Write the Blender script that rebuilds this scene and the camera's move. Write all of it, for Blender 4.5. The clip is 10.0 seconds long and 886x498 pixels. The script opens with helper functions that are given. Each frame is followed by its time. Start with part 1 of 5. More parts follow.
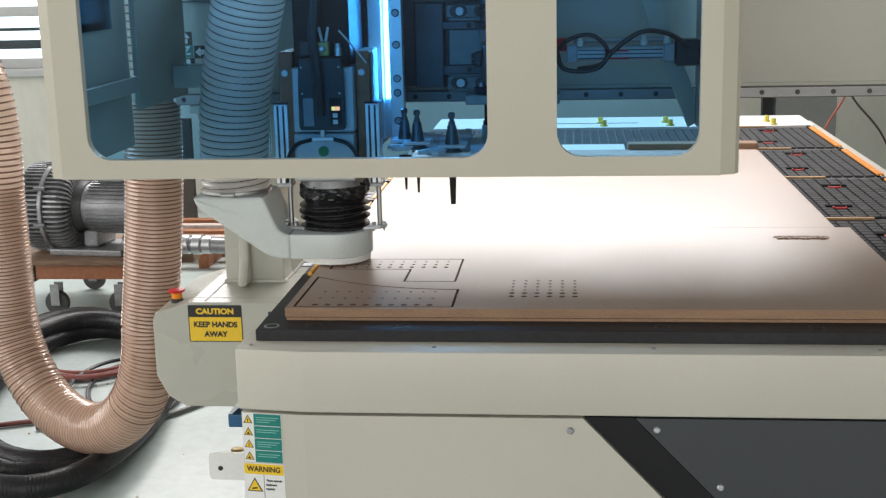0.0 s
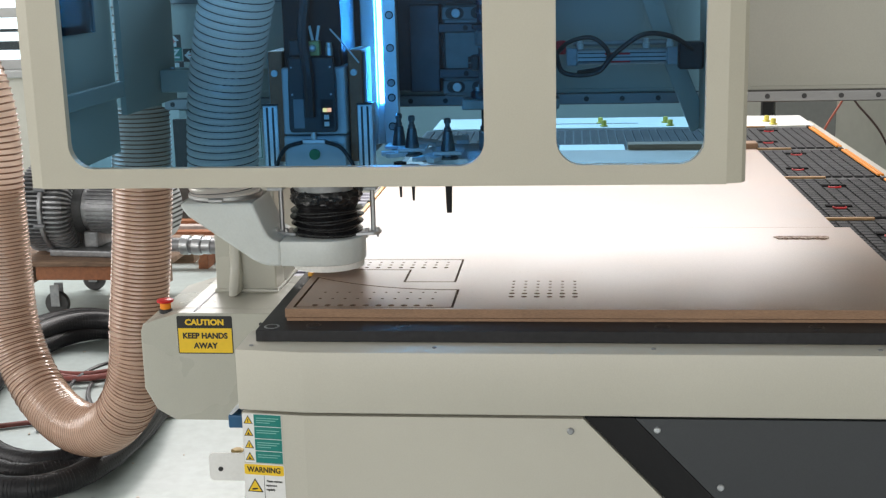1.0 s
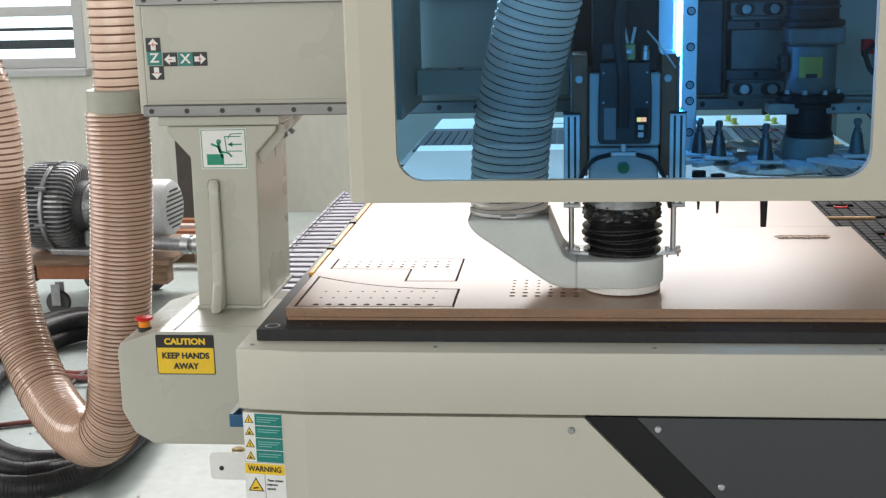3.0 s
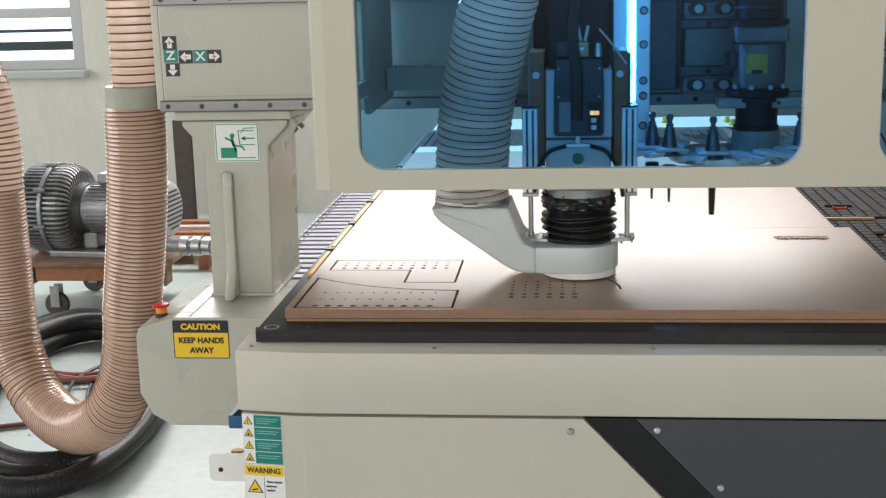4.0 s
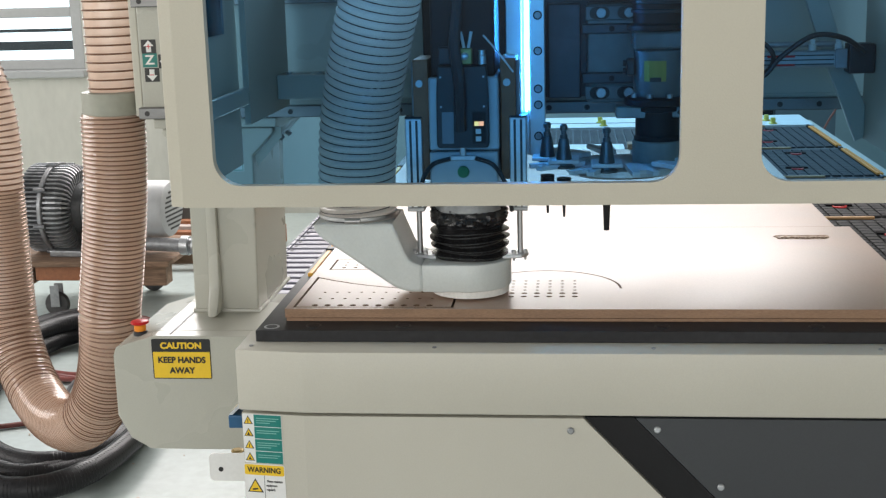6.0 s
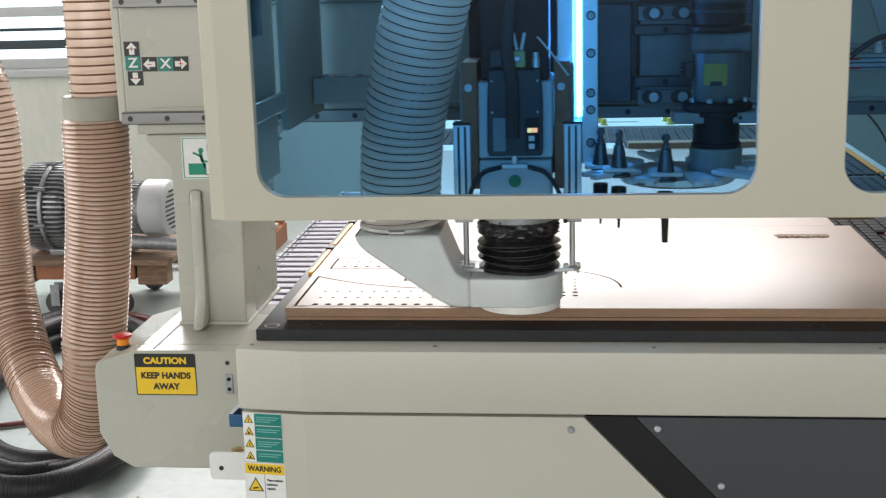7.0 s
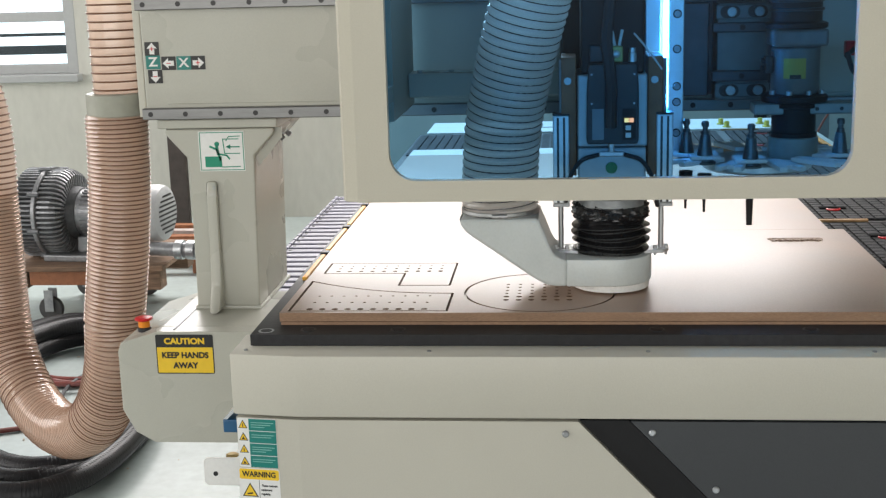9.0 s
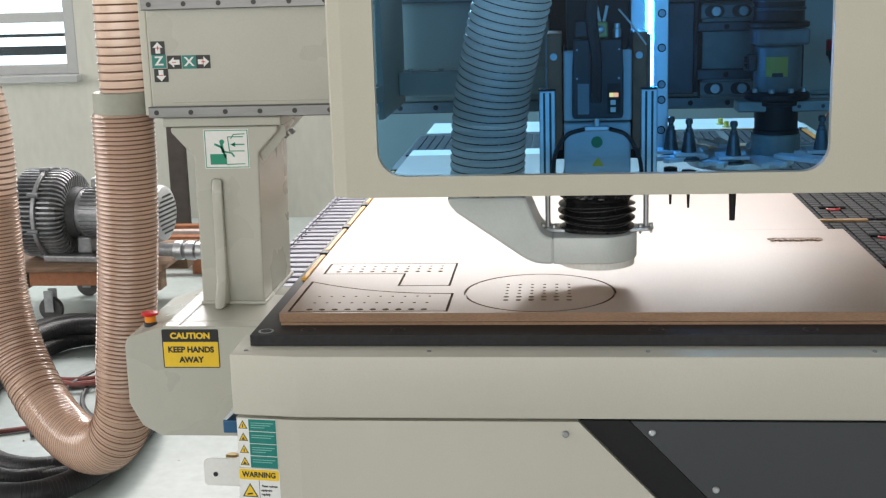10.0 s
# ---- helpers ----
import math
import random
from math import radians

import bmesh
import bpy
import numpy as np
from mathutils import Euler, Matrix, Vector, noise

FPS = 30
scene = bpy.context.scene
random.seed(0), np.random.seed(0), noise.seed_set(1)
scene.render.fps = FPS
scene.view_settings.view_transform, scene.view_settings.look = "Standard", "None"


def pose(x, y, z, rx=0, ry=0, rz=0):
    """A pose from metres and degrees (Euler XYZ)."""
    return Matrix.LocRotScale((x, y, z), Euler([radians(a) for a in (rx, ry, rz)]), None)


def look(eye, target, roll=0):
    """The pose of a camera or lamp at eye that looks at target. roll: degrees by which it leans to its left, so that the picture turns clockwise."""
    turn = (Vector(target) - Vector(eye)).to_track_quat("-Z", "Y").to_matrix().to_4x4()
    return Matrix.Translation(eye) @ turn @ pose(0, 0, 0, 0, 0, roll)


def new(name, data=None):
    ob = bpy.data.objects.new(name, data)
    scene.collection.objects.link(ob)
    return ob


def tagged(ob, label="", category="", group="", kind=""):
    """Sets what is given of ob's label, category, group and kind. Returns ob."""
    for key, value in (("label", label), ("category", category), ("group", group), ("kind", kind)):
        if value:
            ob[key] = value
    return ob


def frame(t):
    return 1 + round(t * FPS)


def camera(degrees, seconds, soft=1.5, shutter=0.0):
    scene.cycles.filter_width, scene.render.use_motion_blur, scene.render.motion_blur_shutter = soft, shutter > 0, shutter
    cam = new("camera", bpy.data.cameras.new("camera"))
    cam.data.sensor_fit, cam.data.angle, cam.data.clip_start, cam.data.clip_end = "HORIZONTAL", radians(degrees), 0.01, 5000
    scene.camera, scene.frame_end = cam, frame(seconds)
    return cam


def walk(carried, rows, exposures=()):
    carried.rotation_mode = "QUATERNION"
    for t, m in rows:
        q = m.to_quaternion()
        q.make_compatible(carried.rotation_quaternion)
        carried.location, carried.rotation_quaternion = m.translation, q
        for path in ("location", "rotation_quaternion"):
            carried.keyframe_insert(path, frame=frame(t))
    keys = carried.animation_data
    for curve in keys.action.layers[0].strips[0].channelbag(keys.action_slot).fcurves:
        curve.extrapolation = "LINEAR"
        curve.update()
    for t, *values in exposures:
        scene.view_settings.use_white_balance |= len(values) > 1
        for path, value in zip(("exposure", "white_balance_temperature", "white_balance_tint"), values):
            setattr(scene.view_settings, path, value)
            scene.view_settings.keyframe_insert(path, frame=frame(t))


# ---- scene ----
# camera: hand-held on one spot, small turns only
EYE = (0.552, -2.312, 1.458)
CAM_ROWS = [(0, 5.96, 12.63, -1.36), (0.5, 5.96, 12.61, -1.41), (1, 5.96, 12.61, -1.42), (1.5, 5.95, 12.63, -1.47), (2, 5.97, 12.63, -1.45), (2.5, 6.00, 12.65, -1.42), (4, 5.95, 12.59, -1.48), (4.5, 5.91, 12.56, -1.52), (5, 5.91, 12.56, -1.52), (5.5, 5.93, 12.58, -1.52), (7, 5.97, 12.66, -1.51), (7.5, 5.87, 12.60, -1.52), (8, 5.78, 12.55, -1.57), (8.5, 5.72, 12.50, -1.60), (9, 5.69, 12.46, -1.61), (9.5, 5.68, 12.45, -1.66), (10, 5.68, 12.45, -1.66)]


def aim(yaw, tilt, roll):
    y, p = radians(yaw), radians(tilt)
    way = Vector((-math.sin(y) * math.cos(p), math.cos(y) * math.cos(p), -math.sin(p)))
    return look(EYE, Vector(EYE) + way, roll)


cam = camera(38.74, 10.0, soft=1.3, shutter=0.5)
walk(cam, [(t, aim(a, b, c)) for t, a, b, c in CAM_ROWS], exposures=[(0.0, 0.0), (10.0, 0.0)])

# ---- light: daylight from windows of the hall, with an added side fill ----
world = bpy.data.worlds.new("hall_sky")
scene.world = world
world.use_nodes = True
wn = world.node_tree
sky = wn.nodes.new("ShaderNodeTexSky")
sky.sky_type, sky.sun_disc = "NISHITA", False
sky.sun_elevation, sky.sun_rotation = radians(40), radians(20)
wn.links.new(sky.outputs[0], wn.nodes["Background"].inputs[0])
wn.nodes["Background"].inputs[1].default_value = 0.12


def window_light(name, eye, target, sx, sy, watts, colour=(1, 1, 1)):
    d = bpy.data.lights.new(name, "AREA")
    d.shape, d.size, d.size_y, d.energy, d.color = "RECTANGLE", sx, sy, watts, colour
    ob = new(name, d)
    ob.matrix_basis = look(eye, target)
    return ob


window_light("back_window_daylight", (-0.45, 5.12, 3.12), (0.0, 0.0, 1.2), 5.0, 1.70, 372, (1.0, 0.955, 0.93))
# fill added from the unseen left wall to brighten that side
window_light("side_fill_light", (-5.95, 0.0, 2.2), (0.0, 0.3, 1.0), 6.8, 1.6, 250, (1.0, 0.955, 0.915))
window_light("front_window_daylight", (0.5, -5.95, 1.9), (0.5, 0.0, 0.95), 8.6, 2.0, 182, (1.0, 0.945, 0.89))


# ---- materials ----
def mat(name, colour, rough=0.5, metal=0.0, grain=0.06, scale=40.0, bump=0.02, stain=0.0, stain_scale=3.0, coat=0.0, spec=0.5, stretch=(1, 1, 1), piece=0.0):
    m = bpy.data.materials.new(name)
    m.use_nodes = True
    nt, b = m.node_tree, m.node_tree.nodes["Principled BSDF"]
    L, N = nt.links.new, nt.nodes.new
    co, mp = N("ShaderNodeTexCoord"), N("ShaderNodeMapping")
    mp.inputs["Scale"].default_value = stretch
    L(co.outputs["Object"], mp.inputs[0])
    n1, n2 = N("ShaderNodeTexNoise"), N("ShaderNodeTexNoise")
    n1.inputs["Scale"].default_value, n1.inputs["Detail"].default_value = scale, 6
    n2.inputs["Scale"].default_value, n2.inputs["Detail"].default_value = stain_scale, 4
    L(mp.outputs[0], n1.inputs[0]), L(mp.outputs[0], n2.inputs[0])
    base = N("ShaderNodeRGB")
    base.outputs[0].default_value = (*colour, 1)

    def vary(col, fac, amount):
        mr = N("ShaderNodeMapRange")
        mr.inputs["From Min"].default_value, mr.inputs["From Max"].default_value = 0.3, 0.7
        mr.inputs["To Min"].default_value, mr.inputs["To Max"].default_value = 1 - amount, 1 + amount
        L(fac, mr.inputs[0])
        mx = N("ShaderNodeVectorMath")
        mx.operation = "SCALE"
        L(col, mx.inputs[0]), L(mr.outputs[0], mx.inputs["Scale"])
        return mx.outputs[0]

    c = vary(base.outputs[0], n1.outputs[0], grain)
    if stain:
        c = vary(c, n2.outputs[0], stain)
    if piece:
        oi = N("ShaderNodeObjectInfo")
        c = vary(c, oi.outputs["Random"], piece)
    L(c, b.inputs["Base Color"])
    rr = N("ShaderNodeMapRange")
    rr.inputs["To Min"].default_value, rr.inputs["To Max"].default_value = max(0.02, rough - 0.08), min(1, rough + 0.08)
    L(n2.outputs[0], rr.inputs[0]), L(rr.outputs[0], b.inputs["Roughness"])
    b.inputs["Metallic"].default_value, b.inputs["Coat Weight"].default_value = metal, coat
    b.inputs["Specular IOR Level"].default_value = spec
    if bump:
        bp = N("ShaderNodeBump")
        bp.inputs["Strength"].default_value, bp.inputs["Distance"].default_value = 0.4, bump * 0.02
        L(n1.outputs[0], bp.inputs["Height"]), L(bp.outputs[0], b.inputs["Normal"])
    return m


def glow(name, colour, power, body=(0.8, 0.8, 0.8)):
    m = bpy.data.materials.new(name)
    m.use_nodes = True
    b = m.node_tree.nodes["Principled BSDF"]
    b.inputs["Base Color"].default_value = (*body, 1)
    b.inputs["Emission Color"].default_value = (*colour, 1)
    b.inputs["Emission Strength"].default_value = power
    return m


def sheet_glass(name, colour, rough=0.18):
    m = bpy.data.materials.new(name)
    m.use_nodes = True
    nt = m.node_tree
    L, N = nt.links.new, nt.nodes.new
    nt.nodes.remove(nt.nodes["Principled BSDF"])
    tr, gl, mx, fr = N("ShaderNodeBsdfTransparent"), N("ShaderNodeBsdfGlossy"), N("ShaderNodeMixShader"), N("ShaderNodeFresnel")
    tr.inputs[0].default_value = (*colour, 1)
    gl.inputs["Roughness"].default_value = rough
    fr.inputs[0].default_value = 1.12
    L(fr.outputs[0], mx.inputs[0]), L(tr.outputs[0], mx.inputs[1]), L(gl.outputs[0], mx.inputs[2])
    L(mx.outputs[0], nt.nodes["Material Output"].inputs[0])
    return m


CREAM = mat("cream_powder_coat", (0.55, 0.53, 0.455), 0.42, grain=0.025, scale=350, bump=0.03, stain=0.035, stain_scale=2.5)
HOODC = mat("warm_cream_powder_coat", (0.505, 0.478, 0.395), 0.42, grain=0.025, scale=350, bump=0.03, stain=0.04, stain_scale=2.5)
GREENISH = mat("grey_green_powder_coat", (0.47, 0.465, 0.405), 0.28, grain=0.03, scale=320, bump=0.03, stain=0.05, stain_scale=3)
BLACKPL = mat("black_phenolic_plate", (0.020, 0.020, 0.022), 0.5, grain=0.2, scale=90, bump=0.05, stain=0.25, stain_scale=6, spec=0.3)
DARKGREY = mat("dark_grey_panel_paint", (0.045, 0.049, 0.054), 0.5, grain=0.05, scale=300, bump=0.02, stain=0.06)
BLACKP = mat("black_paint", (0.009, 0.009, 0.010), 0.5, grain=0.1, scale=300, bump=0.02, spec=0.3)
MDF = mat("mdf_face", (0.335, 0.222, 0.160), 0.36, spec=0.55, grain=0.06, scale=260, bump=0.02, stain=0.09, stain_scale=6)
MDFE = mat("mdf_cut_edge", (0.30, 0.185, 0.115), 0.8, grain=0.16, scale=120, bump=0.1, stain=0.15, stain_scale=8, stretch=(1, 1, 5))
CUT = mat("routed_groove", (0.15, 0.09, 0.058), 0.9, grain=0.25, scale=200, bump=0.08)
STEEL = mat("bright_ground_steel", (0.47, 0.47, 0.47), 0.42, 1.0, grain=0.06, scale=60, bump=0.01, stretch=(1, 12, 12))
RAIL = mat("ground_rail_steel", (0.215, 0.215, 0.215), 0.38, 0.85, grain=0.06, scale=60, bump=0.01, stain=0.12, stain_scale=6, stretch=(1, 12, 12))
ALU = mat("anodised_aluminium", (0.62, 0.64, 0.66), 0.38, 1.0, grain=0.05, scale=150, bump=0.01)
RUBBER = mat("black_rubber", (0.014, 0.014, 0.015), 0.27, grain=0.2, scale=120, bump=0.05)
BLACKPLAS = mat("black_plastic", (0.025, 0.025, 0.028), 0.4, grain=0.1, scale=200, bump=0.02)
CHAIN = mat("grey_plastic_chain", (0.17, 0.168, 0.225), 0.5, grain=0.1, scale=150, bump=0.03, piece=0.1)
FLOOR = mat("painted_concrete_floor", (0.38, 0.44, 0.43), 0.36, grain=0.07, scale=30, bump=0.03, stain=0.16, stain_scale=2.2)
WALLM = mat("pale_grey_plaster", (0.56, 0.555, 0.50), 0.85, grain=0.04, scale=25, bump=0.06, stain=0.10, stain_scale=1.6, stretch=(1, 1, 0.4))
WOOD = mat("old_pallet_wood", (0.20, 0.125, 0.08), 0.75, grain=0.3, scale=18, bump=0.15, stain=0.25, stain_scale=4, stretch=(1, 8, 8))
CASTALU = mat("cast_aluminium_grey", (0.33, 0.34, 0.35), 0.42, 0.6, grain=0.12, scale=80, bump=0.08, stain=0.2, stain_scale=8)
SHOE = mat("light_grey_enamel", (0.56, 0.59, 0.57), 0.38, grain=0.03, scale=200, bump=0.02, stain=0.05, stain_scale=12)
WHITE = mat("white_paint", (0.78, 0.78, 0.76), 0.45, grain=0.03, scale=120, bump=0.01)
ORANGE = mat("orange_sealing_strip", (0.80, 0.27, 0.025), 0.6, spec=0.25, grain=0.1, scale=60)
# lighter copy of the orange seal; sun on the left strips is painted in
SEAL_LIT = mat("sunlit_orange_seal", (0.90, 0.47, 0.06), 0.5, grain=0.08, scale=60)
RED = mat("red_plastic", (0.60, 0.02, 0.025), 0.4, spec=0.3, grain=0.05)
YELLOW = mat("yellow_label_vinyl", (0.85, 0.56, 0.03), 0.35, grain=0.03, scale=80)
TEAL = mat("teal_label_vinyl", (0.008, 0.20, 0.17), 0.35, grain=0.05, scale=80)
LABELW = mat("white_label_vinyl", (0.80, 0.80, 0.78), 0.35, grain=0.03, scale=80)
INK = mat("black_ink", (0.015, 0.015, 0.015), 0.4, grain=0.05)
BROWN = mat("brown_phenolic", (0.30, 0.115, 0.05), 0.5, grain=0.15, scale=60)
DUCT = mat("copper_wire_hose_wall", (0.80, 0.565, 0.435), 0.10, grain=0.06, scale=30, bump=0.03, stain=0.14, stain_scale=4, coat=1.0, piece=0.05)
WIRE = mat("copper_coated_wire", (0.22, 0.115, 0.07), 0.3, 0.3, grain=0.1, scale=60)
WIRE_IN = mat("wire_under_hose_wall", (0.42, 0.26, 0.18), 0.25, 0.1, grain=0.1, scale=60)
CLEARW = mat("grey_wire_in_clear_hose", (0.07, 0.072, 0.075), 0.25, 0.3, grain=0.05)
CLEARH = mat("milky_clear_hose_wall", (0.97, 0.93, 0.88), 0.07, 0.10, grain=0.04, scale=70, bump=0.10, spec=1.0, stain=0.1, stain_scale=8, coat=1.0)


def see_through(m, share, milk=0.0):
    """Lets part of the light straight through a material, and part of it scattered."""
    nt = m.node_tree
    tr, mx = nt.nodes.new("ShaderNodeBsdfTransparent"), nt.nodes.new("ShaderNodeMixShader")
    tl, mk = nt.nodes.new("ShaderNodeBsdfTranslucent"), nt.nodes.new("ShaderNodeMixShader")
    mx.inputs[0].default_value, mk.inputs[0].default_value = share, milk
    tl.inputs[0].default_value = (0.97, 0.90, 0.83, 1)
    nt.links.new(nt.nodes["Principled BSDF"].outputs[0], mk.inputs[1])
    nt.links.new(tl.outputs[0], mk.inputs[2])
    nt.links.new(mk.outputs[0], mx.inputs[1])
    nt.links.new(tr.outputs[0], mx.inputs[2])
    nt.links.new(mx.outputs[0], nt.nodes["Material Output"].inputs[0])


see_through(CLEARH, 0.24, 0.60)
see_through(DUCT, 0.12, 0.44)
TINT = sheet_glass("blue_tinted_acrylic", (0.49, 0.72, 0.89))
PANE = sheet_glass("window_glass", (0.85, 0.9, 0.92))


# ---- mesh helpers ----
def box(bm, x0, x1, y0, y1, z0, z1, bev=0.0, seg=2):
    r = bmesh.ops.create_cube(bm, size=1)
    bmesh.ops.transform(bm, matrix=Matrix.LocRotScale(((x0 + x1) / 2, (y0 + y1) / 2, (z0 + z1) / 2), None, (x1 - x0, y1 - y0, z1 - z0)), verts=r["verts"])
    if bev:
        es = list({e for v in r["verts"] for e in v.link_edges})
        bmesh.ops.bevel(bm, geom=es, offset=bev, segments=seg, profile=0.5, affect="EDGES")
    return bm


def cyl(bm, a, b, r1, r2=None, n=20, caps=True):
    a, b = Vector(a), Vector(b)
    d = b - a
    m = Matrix.Translation((a + b) / 2) @ d.to_track_quat("Z", "Y").to_matrix().to_4x4()
    bmesh.ops.create_cone(bm, cap_ends=caps, segments=n, radius1=r1, radius2=r1 if r2 is None else r2, depth=d.length, matrix=m)
    return bm


def lathe(bm, prof, n=24, m=None):
    """Turns a profile of (radius, z) about the z axis."""
    m = m or Matrix()
    rings = [[bm.verts.new(m @ Vector((r * math.cos(2 * math.pi * k / n), r * math.sin(2 * math.pi * k / n), z))) for k in range(n)] for r, z in prof]
    for A, B in zip(rings, rings[1:]):
        for k in range(n):
            bm.faces.new((A[k], A[(k + 1) % n], B[(k + 1) % n], B[k]))
    bm.faces.new(rings[0][::-1]), bm.faces.new(rings[-1])
    return bm


def prism(bm, pts, axis, a, b, bev=0.0):
    """Extrudes an outline of (u, v) from a to b along an axis: y takes (x, z), x takes (y, z), z takes (x, y)."""
    put = {"y": lambda u, v, w: (u, w, v), "x": lambda u, v, w: (w, u, v), "z": lambda u, v, w: (u, v, w)}[axis]
    A, B = [bm.verts.new(put(u, v, a)) for u, v in pts], [bm.verts.new(put(u, v, b)) for u, v in pts]
    n, fs = len(pts), []
    fs += [bm.faces.new(A), bm.faces.new(B[::-1])]
    fs += [bm.faces.new((A[k], B[k], B[(k + 1) % n], A[(k + 1) % n])) for k in range(n)]
    bmesh.ops.recalc_face_normals(bm, faces=fs)
    if bev:
        es = list({e for f in fs for e in f.edges})
        bmesh.ops.bevel(bm, geom=es, offset=bev, segments=2, profile=0.5, affect="EDGES")
    return bm


def tube(bm, pts, r, n=8, closed=False):
    """A round bar of radius r along points."""
    pts = [Vector(p) for p in pts]
    rings, up = [], None
    for i, p in enumerate(pts):
        d = (pts[min(i + 1, len(pts) - 1)] - pts[max(i - 1, 0)]).normalized()
        if closed:
            d = (pts[(i + 1) % len(pts)] - pts[i - 1]).normalized()
        up = d.orthogonal() if up is None else (up - d * up.dot(d))
        up = up.normalized()
        s = d.cross(up)
        rings.append([bm.verts.new(p + r * (math.cos(2 * math.pi * k / n) * up + math.sin(2 * math.pi * k / n) * s)) for k in range(n)])
    pairs = list(zip(rings, rings[1:])) + ([(rings[-1], rings[0])] if closed else [])
    for A, B in pairs:
        for k in range(n):
            bm.faces.new((A[k], A[(k + 1) % n], B[(k + 1) % n], B[k]))
    if not closed:
        bm.faces.new(rings[0][::-1]), bm.faces.new(rings[-1])
    return bm


def smooth_path(pts, n=12):
    """Points along a smooth curve through pts."""
    P = [Vector(p) for p in pts]
    P = [2 * P[0] - P[1]] + P + [2 * P[-1] - P[-2]]
    out = []
    for a, b, c, d in zip(P, P[1:], P[2:], P[3:]):
        for k in range(n):
            t = k / n
            out.append(0.5 * (2 * b + (c - a) * t + (2 * a - 5 * b + 4 * c - d) * t * t + (3 * b - a - 3 * c + d) * t ** 3))
    return out + [P[-2]]


def rounded(x0, x1, z0, z1, r, n=6):
    out = []
    for cx, cz, a0 in ((x1 - r, z0 + r, -90), (x1 - r, z1 - r, 0), (x0 + r, z1 - r, 90), (x0 + r, z0 + r, 180)):
        out += [(cx + r * math.cos(radians(a0 + 90 * k / n)), cz + r * math.sin(radians(a0 + 90 * k / n))) for k in range(n + 1)]
    return out


def part(name, bm, material, parent=None, label="", smooth=False):
    me = bpy.data.meshes.new(name)
    bm.normal_update()
    bm.to_mesh(me)
    bm.free()
    if smooth:
        for p in me.polygons:
            p.use_smooth = True
        me.set_sharp_from_angle(angle=radians(35))
    me.materials.append(material)
    ob = new(name, me)
    ob.parent = parent
    return tagged(ob, label)


def thing(name, label, category, at=(0, 0, 0), group="", kind=""):
    ob = new(name)
    ob.empty_display_size = 0.05
    ob.location = at
    return tagged(ob, label, category, group, kind)


B = bmesh.new


def words(name, text, size, at, material, parent, label="", squeeze=1.0, bold=0.024):
    """Flat letters that face the front (-y), centred at a place of the parent's space."""
    cu = bpy.data.curves.new(name, "FONT")
    cu.body, cu.size, cu.align_x, cu.align_y, cu.extrude, cu.offset = text, size, "CENTER", "CENTER", 0.0003, size * bold
    tmp = bpy.data.objects.new(name, cu)
    me = bpy.data.meshes.new_from_object(tmp)
    bpy.data.objects.remove(tmp)
    me.transform(Matrix.Translation(at) @ Matrix.Rotation(radians(90), 4, "X") @ Matrix.Diagonal((squeeze, 1, 1, 1)))
    me.materials.clear()
    me.materials.append(material)
    ob = new(name, me)
    ob.parent = parent
    return tagged(ob, label)


# ---- the hall ----
def slab(name, label, material, *boxes, bev=0.0):
    bm = B()
    for b in boxes:
        box(bm, *b, bev=bev)
    return tagged(part(name, bm, material), label, "", kind="structure")


slab("floor", "pale green-grey painted concrete floor, stained and scuffed", FLOOR, (-6, 6, -6, 5.2, -0.1, 0.0))
slab("wall_north", "pale grey plastered wall with a window and a clerestory", WALLM,
     (-6, -5.0, 5.2, 5.4, 0, 4.2), (-5.0, -2.40, 5.2, 5.4, 0, 0.90), (-5.0, -3.05, 5.2, 5.4, 2.4, 4.2), (-2.40, 6, 5.2, 5.4, 0, 2.26),
     (-3.05, 6, 5.2, 5.4, 3.98, 4.2), (-3.05, -2.40, 5.2, 5.4, 2.4, 3.98), (2.1, 6, 5.2, 5.4, 2.26, 3.98))
# unseen wall, opened only for the added side fill
slab("wall_west", "unseen pale grey wall with an opening added for the side fill", WALLM,
     (-6.2, -6, -6, 5.4, 0, 1.4), (-6.2, -6, -6, 5.4, 3.5, 4.2), (-6.2, -6, -6, -3.5, 1.4, 3.5), (-6.2, -6, 3.6, 5.4, 1.4, 3.5))
slab("wall_east", "pale grey plastered wall", WALLM, (6, 6.2, -6, 5.4, 0, 4.2))
slab("wall_south", "pale grey plastered wall with tall windows", WALLM,
     (-6.2, 6.2, -6.2, -6, 0, 0.85), (-6.2, 6.2, -6.2, -6, 2.95, 4.2), (-6.2, -3.9, -6.2, -6, 0.85, 2.95), (4.9, 6.2, -6.2, -6, 0.85, 2.95))
# unseen ceiling, kept dark so that little light bounces down
slab("ceiling", "unseen dark grey ceiling added to dim light from above", mat("dim_ceiling_grey", (0.20, 0.20, 0.20), 0.7, grain=0.1, scale=10, stain=0.15), (-6.2, 6.2, -6.2, 5.4, 4.2, 4.3))
slab("backdrop", "bright hazy daylight outside the window", glow("hazy_daylight", (0.95, 0.98, 1.0), 2.2), (-8.5, 1.0, 8.0, 8.05, -1.0, 5.0))


